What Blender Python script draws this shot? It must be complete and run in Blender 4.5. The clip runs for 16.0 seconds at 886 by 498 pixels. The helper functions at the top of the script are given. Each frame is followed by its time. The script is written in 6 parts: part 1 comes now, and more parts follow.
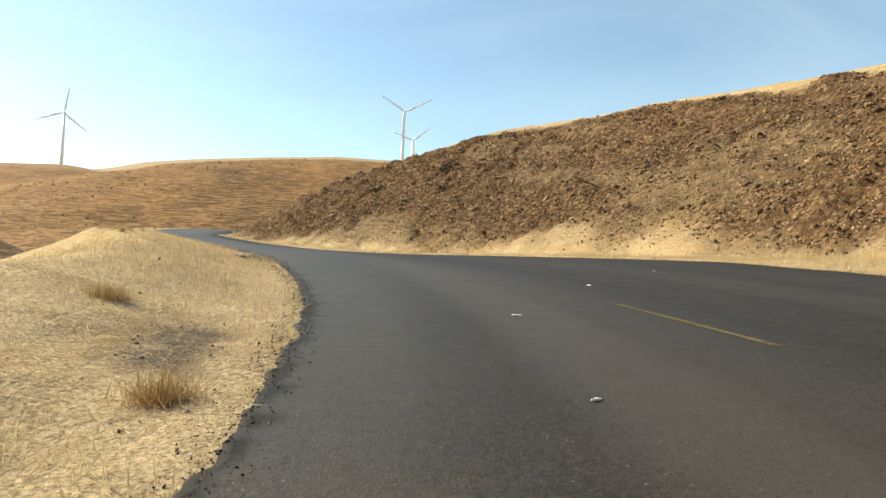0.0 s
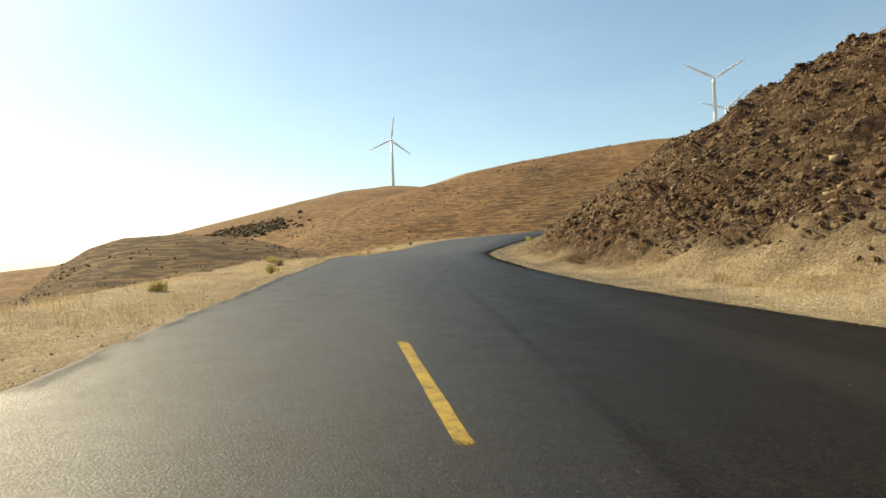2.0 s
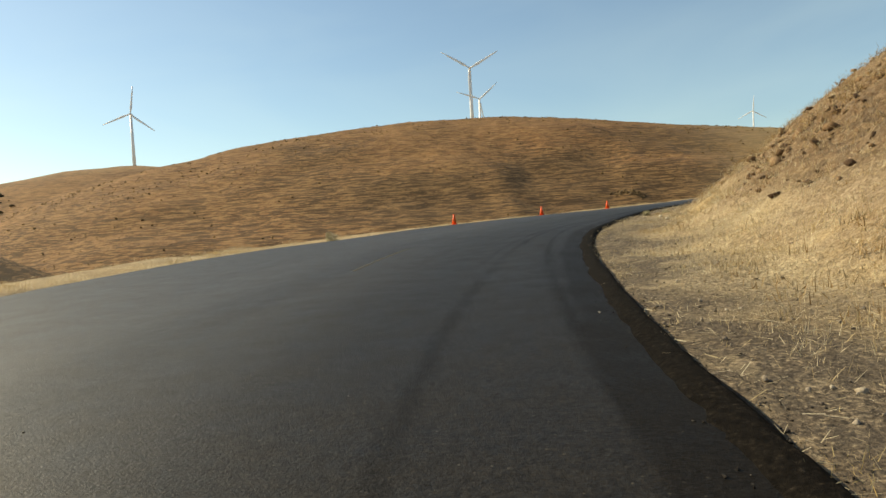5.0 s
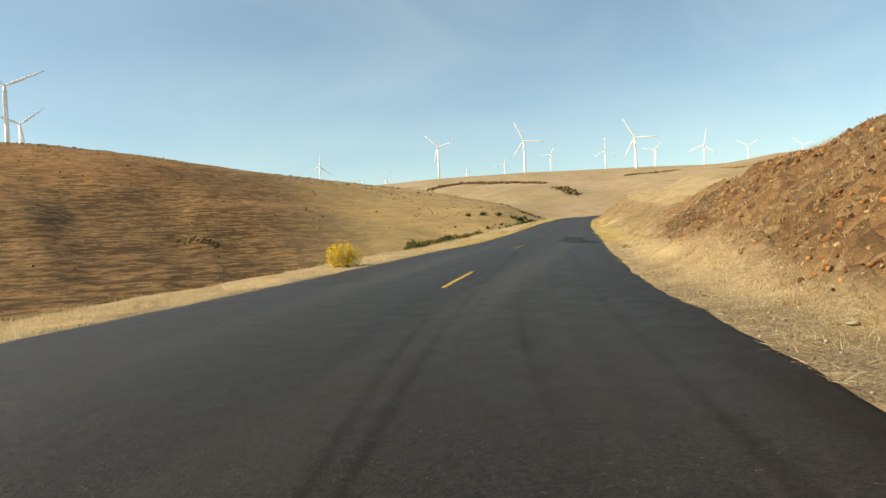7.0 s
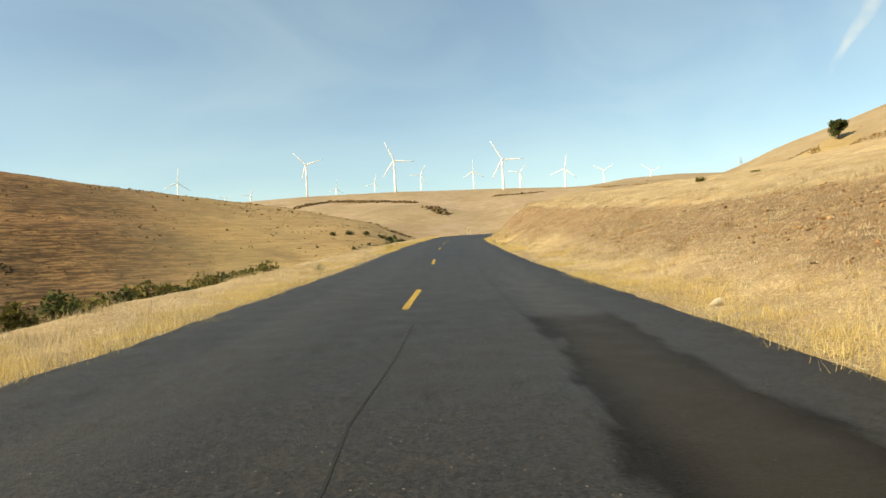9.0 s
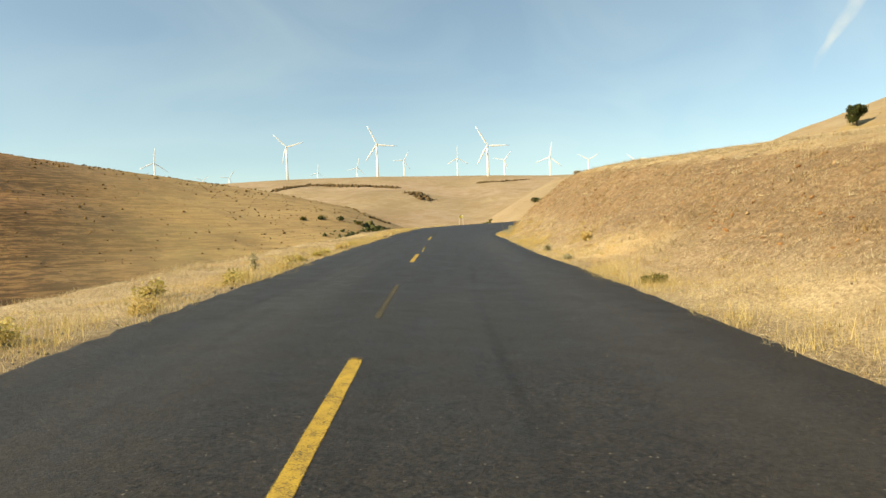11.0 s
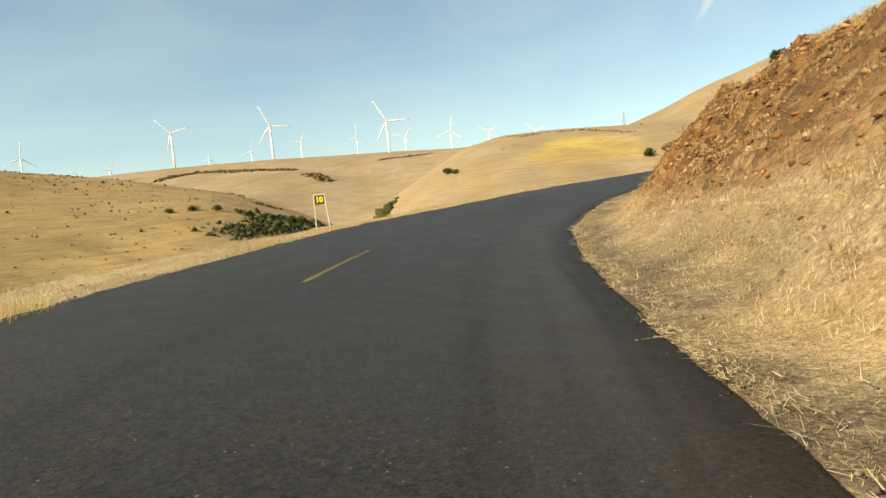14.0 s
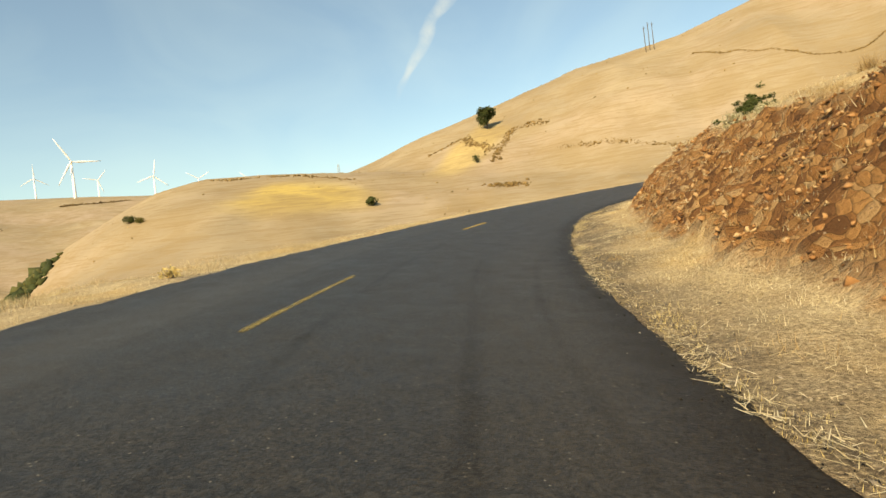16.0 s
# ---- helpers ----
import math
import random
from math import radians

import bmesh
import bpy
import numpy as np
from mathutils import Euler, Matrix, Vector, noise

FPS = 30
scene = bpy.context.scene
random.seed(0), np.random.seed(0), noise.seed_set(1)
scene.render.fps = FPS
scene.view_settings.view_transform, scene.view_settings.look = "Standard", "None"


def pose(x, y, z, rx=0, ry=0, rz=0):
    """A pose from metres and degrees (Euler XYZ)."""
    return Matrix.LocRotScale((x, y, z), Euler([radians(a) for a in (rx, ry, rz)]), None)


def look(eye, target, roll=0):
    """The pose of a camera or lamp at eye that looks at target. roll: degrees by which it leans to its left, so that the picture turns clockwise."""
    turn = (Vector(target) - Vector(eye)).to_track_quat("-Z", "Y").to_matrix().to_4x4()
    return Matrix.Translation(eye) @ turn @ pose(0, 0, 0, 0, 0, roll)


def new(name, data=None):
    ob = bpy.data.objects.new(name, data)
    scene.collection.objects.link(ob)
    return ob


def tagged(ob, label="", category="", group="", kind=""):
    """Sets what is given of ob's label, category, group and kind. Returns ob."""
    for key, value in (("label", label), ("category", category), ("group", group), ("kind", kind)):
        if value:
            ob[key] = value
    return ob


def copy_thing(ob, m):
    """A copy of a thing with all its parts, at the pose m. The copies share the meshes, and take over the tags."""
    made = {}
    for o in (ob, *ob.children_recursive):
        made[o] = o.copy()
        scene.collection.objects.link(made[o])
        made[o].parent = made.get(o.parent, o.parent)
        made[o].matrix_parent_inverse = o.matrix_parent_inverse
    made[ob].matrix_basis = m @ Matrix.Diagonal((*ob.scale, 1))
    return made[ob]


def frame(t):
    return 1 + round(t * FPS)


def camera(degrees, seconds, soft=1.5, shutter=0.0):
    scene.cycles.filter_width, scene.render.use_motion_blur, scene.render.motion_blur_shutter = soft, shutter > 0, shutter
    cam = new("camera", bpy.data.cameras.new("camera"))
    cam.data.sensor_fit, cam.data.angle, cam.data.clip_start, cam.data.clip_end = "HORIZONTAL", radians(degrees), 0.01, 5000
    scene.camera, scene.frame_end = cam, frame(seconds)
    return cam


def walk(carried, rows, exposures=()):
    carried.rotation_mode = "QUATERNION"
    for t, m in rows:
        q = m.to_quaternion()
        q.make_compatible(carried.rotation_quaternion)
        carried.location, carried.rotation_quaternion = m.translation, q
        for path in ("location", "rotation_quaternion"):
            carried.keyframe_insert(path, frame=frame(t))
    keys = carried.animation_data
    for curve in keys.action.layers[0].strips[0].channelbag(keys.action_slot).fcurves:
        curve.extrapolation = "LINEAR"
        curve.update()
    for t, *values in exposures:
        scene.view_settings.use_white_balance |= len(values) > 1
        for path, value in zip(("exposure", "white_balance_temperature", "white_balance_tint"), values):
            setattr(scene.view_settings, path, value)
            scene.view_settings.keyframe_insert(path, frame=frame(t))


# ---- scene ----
# ---------------------------------------------------------------- camera
cam = camera(68.5, 16.0, 1.5)
PATH = [
    (0, (-0.05, -0.04, 1.00), (-0.053, 9.960, 1.202), 2.89),
    (0.5, (-0.95, 7.72, 1.44), (-2.438, 17.604, 1.818), 0.92),
    (1, (-2.91, 15.04, 1.78), (-5.637, 24.657, 2.014), -1.20),
    (1.5, (-5.44, 21.96, 2.07), (-9.274, 31.199, 2.233), -1.76),
    (2, (-8.48, 28.65, 2.26), (-13.002, 37.568, 2.316), -2.26),
    (2.5, (-11.72, 35.00, 2.54), (-16.248, 43.913, 2.336), -3.09),
    (3, (-14.56, 41.03, 2.75), (-18.930, 49.960, 1.717), -3.91),
    (3.2, (-15.73, 43.49, 2.87), (-20.024, 52.466, 1.833), -3.26),
    (3.5, (-17.33, 47.38, 3.02), (-21.328, 56.495, 2.090), -2.91),
    (4, (-19.52, 54.21, 3.25), (-22.700, 63.664, 2.531), -2.82),
    (4.5, (-21.15, 61.42, 3.62), (-23.364, 71.153, 3.095), -2.96),
    (5, (-22.17, 68.83, 4.12), (-23.309, 78.760, 3.767), -3.34),
    (5.3, (-22.41, 73.29, 4.45), (-22.800, 83.274, 4.197), -3.97),
    (5.5, (-22.32, 76.60, 4.55), (-22.055, 86.595, 4.375), -3.90),
    (6, (-21.42, 83.12, 4.86), (-19.581, 92.948, 4.705), -3.50),
    (6.2, (-20.36, 86.46, 5.00), (-17.708, 96.100, 4.810), -3.61),
    (6.5, (-19.08, 89.55, 5.13), (-15.085, 98.716, 4.990), -3.15),
    (7, (-15.59, 96.13, 5.42), (-10.631, 104.816, 5.420), -3.17),
    (7.5, (-11.75, 101.95, 5.60), (-5.830, 110.005, 5.781), -3.87),
    (8, (-7.55, 107.23, 5.83), (-1.255, 114.999, 6.051), -4.70),
    (8.2, (-5.76, 109.36, 5.96), (0.603, 117.074, 6.174), -4.44),
    (8.5, (-3.02, 112.61, 6.09), (3.425, 120.246, 6.349), -3.83),
    (9, (1.74, 117.97, 6.35), (8.318, 125.503, 6.538), -3.49),
    (9.2, (3.64, 120.17, 6.43), (10.221, 127.694, 6.604), -2.98),
    (9.5, (6.50, 123.45, 6.68), (13.098, 130.968, 6.831), -2.58),
    (10, (11.38, 128.97, 6.97), (18.006, 136.453, 7.056), -2.36),
    (10.5, (16.33, 134.48, 7.35), (23.028, 141.907, 7.370), -2.32),
    (11, (21.37, 139.93, 7.75), (28.143, 147.287, 7.721), -2.47),
    (11.3, (24.43, 143.14, 7.95), (31.233, 150.469, 7.930), -2.85),
    (11.5, (26.50, 145.29, 8.10), (33.326, 152.599, 8.079), -3.51),
    (11.7, (28.61, 147.44, 8.22), (35.457, 154.733, 8.183), -3.57),
    (12, (31.73, 150.68, 8.39), (38.649, 157.879, 7.791), -3.71),
    (12.5, (36.88, 155.79, 8.81), (43.866, 162.904, 8.043), -4.98),
    (13, (41.66, 160.42, 9.04), (48.801, 167.389, 8.310), -5.95),
    (13.3, (44.48, 162.93, 9.26), (51.757, 169.759, 8.602), -5.30),
    (13.5, (46.38, 164.61, 9.38), (53.738, 171.364, 8.845), -6.19),
    (14, (51.04, 168.41, 9.57), (58.753, 174.749, 9.092), -6.40),
    (14.5, (56.38, 172.28, 9.86), (64.674, 177.864, 9.495), -5.43),
    (15, (61.99, 175.57, 10.05), (70.802, 180.292, 9.774), -5.94),
    (15.2, (64.48, 176.90, 10.15), (73.542, 181.113, 9.803), -5.20),
    (15.5, (68.39, 178.41, 10.32), (77.747, 181.911, 9.997), -5.47),
    (16, (74.96, 180.23, 10.72), (84.633, 182.761, 10.498), -7.05),
]
walk(cam, [(t, look(eye, target, roll)) for t, eye, target, roll in PATH],
     [(0.0, 0.88, 8150, 4), (0.6, 0.78, 8150, 4), (1.5, 0.54, 8300, 4), (2.5, 0.28, 8200, 4), (3.2, 0.16, 8200, 4), (5.3, 0.34, 8300, 4),
      (6.5, 0.50, 8600, 4), (8.0, 0.64, 8800, 4), (10.5, 0.62, 9100, 4), (16.0, 0.62, 9400, 4)])

# ---------------------------------------------------------------- sky and sun
SUN_AZ, SUN_EL = -72.0, 36.0            # degrees clockwise from +Y, and above the horizon
world = bpy.data.worlds.new("world")
scene.world = world
world.use_nodes = True
wt = world.node_tree
sky = wt.nodes.new("ShaderNodeTexSky")
sky.sky_type, sky.sun_disc = "NISHITA", False
sky.sun_elevation, sky.sun_rotation = radians(SUN_EL), radians(SUN_AZ)
sky.air_density, sky.dust_density, sky.ozone_density, sky.altitude = 1.0, 0.8, 2.2, 400
# the air's own blue, and thin veils of high cloud
tint = wt.nodes.new("ShaderNodeMix")
tint.data_type, tint.blend_type = "RGBA", "MULTIPLY"
tint.inputs[0].default_value = 1.0
tint.inputs[7].default_value = (0.87, 1.0, 1.09, 1)
veil_at, veil_map = wt.nodes.new("ShaderNodeTexCoord"), wt.nodes.new("ShaderNodeMapping")
veil_map.inputs["Scale"].default_value, veil_map.inputs["Rotation"].default_value = (1.2, 3.2, 5.0), (0.3, 0.2, 0.6)
veil = wt.nodes.new("ShaderNodeTexNoise")
veil.inputs["Scale"].default_value, veil.inputs["Detail"].default_value, veil.inputs["Distortion"].default_value = 1.4, 6.0, 0.8
thin_veil = wt.nodes.new("ShaderNodeMapRange")
thin_veil.inputs[1].default_value, thin_veil.inputs[2].default_value, thin_veil.inputs[3].default_value, thin_veil.inputs[4].default_value = 0.40, 0.80, 0.045, 0.17
veiled = wt.nodes.new("ShaderNodeMix")
veiled.data_type = "RGBA"
veiled.inputs[7].default_value = (5.6, 7.2, 7.7, 1)
wt.links.new(veil_at.outputs["Generated"], veil_map.inputs["Vector"])
wt.links.new(veil_map.outputs[0], veil.inputs["Vector"])
wt.links.new(veil.outputs["Fac"], thin_veil.inputs[0])
wt.links.new(sky.outputs[0], tint.inputs[6])
wt.links.new(tint.outputs[2], veiled.inputs[6])
wt.links.new(thin_veil.outputs[0], veiled.inputs[0])
wt.links.new(veiled.outputs[2], wt.nodes["Background"].inputs[0])
wt.nodes["Background"].inputs[1].default_value = 0.118
lamp = bpy.data.lights.new("sun", "SUN")
lamp.energy, lamp.angle, lamp.color = 4.8, radians(0.53), (1.0, 0.90, 0.72)
sun = new("sun", lamp)
az, el = radians(SUN_AZ), radians(SUN_EL)
to_sun = Vector((math.sin(az) * math.cos(el), math.cos(az) * math.cos(el), math.sin(el)))
sun.matrix_world = look(to_sun * 300, (0, 0, 0))


# ---------------------------------------------------------------- small tools
def hash2(ix, iy, seed):
    """Numbers from 0 to 1 for whole-number cells."""
    v = np.sin(ix * 127.1 + iy * 311.7 + seed * 74.7) * 43758.5453
    return v - np.floor(v)


def vnoise(x, y, seed=0.0):
    """Smooth noise from -1 to 1 on arrays."""
    ix, iy = np.floor(x), np.floor(y)
    u, v = x - ix, y - iy
    u, v = u * u * (3 - 2 * u), v * v * (3 - 2 * v)
    a = hash2(ix, iy, seed) * (1 - u) + hash2(ix + 1, iy, seed) * u
    b = hash2(ix, iy + 1, seed) * (1 - u) + hash2(ix + 1, iy + 1, seed) * u
    return 2 * (a * (1 - v) + b * v) - 1


def fbm(x, y, seed=0.0, octaves=4):
    total, amp = 0.0, 1.0
    for n in range(octaves):
        total = total + amp * vnoise(x * 2 ** n, y * 2 ** n, seed + n)
        amp *= 0.5
    return total


def smooth(a, b, x):
    u = np.clip((x - a) / (b - a), 0, 1)
    return u * u * (3 - 2 * u)


def fast_mesh(name, verts, quads=None, tris=None, shade=True):
    """A mesh from arrays of places and corner numbers."""
    me = bpy.data.meshes.new(name)
    verts = np.asarray(verts, np.float32)
    loops, starts = [], []
    n = 0
    for block, k in ((quads, 4), (tris, 3)):
        if block is not None and len(block):
            block = np.asarray(block, np.int32)
            loops.append(block.ravel())
            starts.append(n + np.arange(len(block)) * k)
            n += block.size
    loops, starts = np.concatenate(loops), np.concatenate(starts)
    me.vertices.add(len(verts))
    me.vertices.foreach_set("co", verts.ravel())
    me.loops.add(len(loops))
    me.loops.foreach_set("vertex_index", loops.astype(np.int32))
    me.polygons.add(len(starts))
    me.polygons.foreach_set("loop_start", starts.astype(np.int32))
    me.update(calc_edges=True)
    me.validate()
    if shade:
        me.shade_smooth()
    return me


def grid_quads(rows, cols, first=0):
    a = (np.arange(rows - 1)[:, None] * cols + np.arange(cols - 1)[None]).ravel() + first
    return np.stack([a, a + 1, a + cols + 1, a + cols], 1)


def attribute(me, name, values):
    at = me.attributes.new(name, "FLOAT", "POINT")
    at.data.foreach_set("value", np.asarray(values, np.float32))


def part(name, bm, material, parent=None, label="", smooth_faces=False):
    """Links a bmesh as one mesh object under a thing or a part."""
    me = bpy.data.meshes.new(name)
    bm.to_mesh(me)
    bm.free()
    if smooth_faces:
        me.shade_smooth()
    me.materials.append(material)
    ob = new(name, me)
    if parent is not None:
        ob.parent = parent
    return tagged(ob, label)


# ---------------------------------------------------------------- the road's line, from the drive
CAM_UP = 0.966


def road_line():
    """The line that the camera follows, laid on the road: places every 2 cm of time, run on at both ends."""
    t = np.array([r[0] for r in PATH], float)
    p = np.array([r[1] for r in PATH], float)
    m = np.gradient(p, t, axis=0)
    tt = np.arange(0, 16.001, 0.02)
    i = np.clip(np.searchsorted(t, tt, side="right") - 1, 0, len(t) - 2)
    h = (t[i + 1] - t[i])[:, None]
    u = (tt - t[i])[:, None] / h
    q = ((2 * u**3 - 3 * u**2 + 1) * p[i] + (u**3 - 2 * u**2 + u) * h * m[i]
         + (3 * u**2 - 2 * u**3) * p[i + 1] + (u**3 - u**2) * h * m[i + 1])
    q[:, 2] = np.convolve(np.pad(q[:, 2], 20, mode="reflect", reflect_type="odd"), np.ones(41) / 41, "valid")
    step = np.diff(q[:, :2], axis=0)
    run = np.linalg.norm(step, axis=1)
    head = np.unwrap(np.arctan2(step[:, 0], step[:, 1]))
    bend = (head[-1] - head[-60]) / run[-60:].sum()
    back = (head[60] - head[0]) / run[:60].sum()
    ahead, behind = [], []
    pos, a = q[-1].copy(), head[-1]
    for n in range(300):
        a += bend * 0.3 * (1.0 if n < 100 else 0.3)
        pos = pos + [0.3 * math.sin(a), 0.3 * math.cos(a), 0.015]
        ahead.append(pos)
    pos, a = q[0].copy(), head[0]
    for n in range(60):
        a -= back * 0.3
        pos = pos - [0.3 * math.sin(a), 0.3 * math.cos(a), 0.015]
        behind.append(pos)
    line = np.vstack([behind[::-1], q, ahead])
    line[:, 2] -= CAM_UP
    s = np.r_[0, np.cumsum(np.linalg.norm(np.diff(line[:, :2], axis=0), axis=1))]
    s -= s[60]
    even = np.arange(s[0], s[-1], 0.4)
    line = np.stack([np.interp(even, s, line[:, k]) for k in range(3)], 1)
    for k in range(2):
        line[:, k] = np.convolve(np.pad(line[:, k], 6, mode="reflect", reflect_type="odd"), np.ones(13) / 13, "valid")
    d = np.gradient(line[:, :2], axis=0)
    return even, line, np.unwrap(np.arctan2(d[:, 0], d[:, 1]))


RS, RL, RH = road_line()
RIGHT = np.stack([np.cos(RH), -np.sin(RH)], 1)


def table(s, xs, ys):
    return np.interp(s, xs, ys)


def bank(s):
    return table(s, (-20, 10, 22, 32, 42, 50, 58, 66, 88, 107, 116, 128, 142, 165, 182, 196, 330), (-.1, -.1, -.03, .03, .06, .04, -.01, -.03, -.02, -.02, .0, .03, .045, .06, .07, .12, .12))


def left_edge(s):
    return table(s, (-18, 6, 10, 18, 25, 33, 38, 44, 48, 52, 58, 62, 66, 71, 76, 88, 96, 100, 104, 108, 112, 116, 120, 124, 128, 132, 140, 150, 160, 172, 180, 190, 200, 208, 212, 216, 220, 224, 230, 236, 240, 248, 330),
                 (-.55, -.6, -.72, -.95, -1.85, -2.5, -2.75, -3.15, -3.6, -4.45, -5.2, -5.6, -6.1, -6.8, -7.3, -7.6, -7.5, -7.25, -6.85, -6.0, -5.2, -4.55, -4.05, -3.7, -3.35, -2.95, -2.65, -2.5, -2.5, -2.88, -2.95, -3.1, -3.2, -3.35, -3.55, -3.75, -3.7, -3.55, -3.42, -3.38, -3.15, -3.0, -3.0))


def right_edge(s):
    return table(s, (-18, 15, 20, 26, 32, 36, 40, 42, 45, 48, 50, 52, 54, 60, 70, 84, 88, 92, 96, 100, 104, 108, 113, 118, 128, 136, 144, 157, 172, 176, 180, 188, 192, 197, 201, 205, 213, 218, 223, 228, 231, 240, 330),
                 (6.5, 6.5, 6.3, 5.8, 5.0, 4.3, 3.15, 2.6, 1.88, 1.42, 1.12, .84, .6, .75, .85, 1.09, 1.2, 1.06, 1.24, 1.45, 1.75, 2.02, 2.1, 2.28, 2.46, 2.64, 2.64, 2.44, 2.34, 2.06, 1.92, 1.75, 1.3, 1.18, 1.0, 1.12, 1.12, 1.25, 1.04, 1.1, 1.22, 1.34, 1.45))


def on_line(s):
    """The line's place, and its way to the right, at s."""
    p = np.stack([np.interp(s, RS, RL[:, k]) for k in range(3)], -1)
    h = np.interp(s, RS, RH)
    return p, np.stack([np.cos(h), -np.sin(h)], -1), h


def road_at(s, d, up=0.0):
    """A place on the road's surface: s metres along, d to the right of the line."""
    p, r, _ = on_line(np.asarray(s, float))
    d = np.asarray(d, float)
    crown = 0.012 * np.cos(np.clip(d / 4, -1, 1) * 1.5)
    return np.stack([p[..., 0] + r[..., 0] * d, p[..., 1] + r[..., 1] * d, p[..., 2] - bank(s) * d + crown + up], -1)


# ---------------------------------------------------------------- the lie of the land
BS = (-20, 15, 30, 40, 48, 55, 65, 80, 95, 110, 120, 130, 140, 150, 165, 180, 190, 200, 210, 225, 240, 330)
VERGE = (4.5, 5, 3.4, 2.0, 1.6, 1.4, 1.4, 1.7, 1.25, .8, .9, .9, 1.2, 1.3, 1.1, .8, .7, .7, .9, 1.3, 1.6, 2)
STEEP = (.75, .75, .67, .66, .67, .63, .64, .715, .725, .71, .7, .55, .4, .35, .5, .7, .8, .85, .9, 1, 1.1, 1)
TOP = (6.6, 6.8, 8.7, 8.0, 5.0, 3.0, 2.5, 3.3, 3.2, 2.45, 2.0, 2.0, 1.7, 1.4, 1.9, 2.45, 2.95, 3.0, 2.8, 1.9, 1.78, 1.6)

# how the land goes on rising above the cut, and how the verge rises to it
BACK = (.27, .27, .25, .2, .14, .13, .13, .12, .09, .07, .08, .12, .14, .14, .09, .05, .05, .05, .06, .08, .10, .12)
RIM = (.05, .05, .05, .05, .05, .05, .05, .05, .04, .04, .03, .03, .03, .03, .03, .03, .04, .04, .04, .05, .05, .05)


def bank_rise(s, e):
    """The height of the ground beside the road's right edge, e metres out."""
    v, k, top = (table(s, BS, c) for c in (VERGE, STEEP, TOP))
    cut = k * (e - v)
    over = top + table(s, BS, BACK) * (e - v - top / k)
    soft = 0.25
    low = -soft * np.log(np.exp(-np.clip(cut, -30, 30) / soft) + np.exp(-np.clip(over, -30, 30) / soft))
    return table(s, BS, RIM) * np.clip(e, 0, None) + np.where(cut > -2, np.log1p(np.exp(np.clip(low, -30, 12) / .12)) * .12, 0)


def left_fall(s, e):
    """The height of the ground beside the road's left edge, e metres out."""
    mound = table(s, (-20, 8, 15, 22, 34, 44, 330), (.2, .5, .6, .5, .2, 0, 0))
    width = table(s, (-20, 8, 22, 34, 45, 330), (2.6, 2.4, 1.9, 1.9, 2.6, 2.4))
    z = mound * smooth(0.3, 3.2, e) - 0.05 * smooth(0, 1, e)
    return z - table(s, (-20, 12, 20, 40, 50, 330), (.42, .45, .6, .6, .42, .42)) * np.clip(e - width, 0, None) * smooth(width, width + 2, e)


# hills seen beyond: centre, crest distance, foot distance, depth of the folds, then azimuth and height angle of the crest
HILLS = (
    ((-18, 80, 5), 520, 80, .22, (-75, -55, -50, -44, -41, -37, -34, -31, -28, -25, -21, -15.7, -9.6, -1.3, 5, 10, 15, 20.6, 24.5, 28.6, 34.4, 38.5, 46, 60),
     (-6, -4, -2, 1.2, 2.6, 4.1, 5.1, 5.95, 6.5, 7.4, 8.05, 8.7, 9.25, 9.25, 8.6, 7.8, 7, 6.2, 5.6, 4.9, 3.6, 1.9, -2, -6)),
    ((-10, 30, 3), 900, 350, .3, (-100, -70, -57, -50, -45, -40.5, -35.6, -31, -20, 0),
     (-1, -1, .2, 2.2, 3.4, 4.5, 5.6, 6.05, 5, 3)),
    ((-10, 35, 3), 240, 90, .3, (-90, -64, -61, -59, -56.5, -54, -49.6, -43.9, -38, -30), (-6, -5, -2.4, -.4, 1.2, 2, 2.2, 1.6, 0, -4)),
    ((10, 125, 7), 1500, 500, .45, (-40, 0, 15, 20, 24, 30, 37, 47, 53, 62, 80, 120), (3, 5, 5.4, 5.7, 6, 6.3, 6.35, 6.05, 5.7, 5.5, 5, 4)),
    ((60, 175, 10), 260, 70, .5, (38, 41, 43, 46.9, 50.7, 53.4, 57, 61.6, 67, 74, 82, 95, 120), (-6, -3, -1, 2.4, 4.6, 6, 6.6, 6.6, 6.2, 5.5, 5, 5, 4)),
    ((60, 170, 10), 372, 110, .7, (58, 63, 67, 69.6, 73.3, 79.5, 87, 91.4, 95, 101, 112, 140, 170), (2, 4.4, 6, 6.8, 8.2, 9.9, 12, 12.6, 13.1, 14.6, 15, 13, 9)),
)


def hill(x, y, spec):
    (qx, qy, qz), crest, foot, relief, azs, els = spec
    r = np.hypot(x - qx, y - qy)
    a = np.degrees(np.arctan2(x - qx, y - qy))
    e = np.interp(a, azs, els, left=-8, right=-8)
    low = np.degrees(math.atan2(-14, foot))
    u = (r - foot) / (crest - foot)
    wob = 1 + 0.06 * fbm(x / (crest * .11), y / (crest * .11), crest, 4) * np.sin(np.clip(u, 0, 1) * math.pi)
    rise = np.sin(np.clip(u * wob, 0, 1) * math.pi / 2)
    # spurs and folds that run slantwise down the slope
    fold = 1 - np.abs(vnoise(a / 5.5 + 1.6 * u, u * .9, crest + 3)) * 1.7 + .45 * vnoise(a / 2.3 + 1.2 * u, u * 2.1, crest + 5)
    ang = low + (e - low) * rise - 0.5 * smooth(1.0, 1.6, u) + relief * (fold - .5) * np.sin(np.clip(u, 0, 1) ** .8 * math.pi)
    z = qz + r * np.tan(np.radians(ang))
    return np.where(r < foot, qz - 24, z)


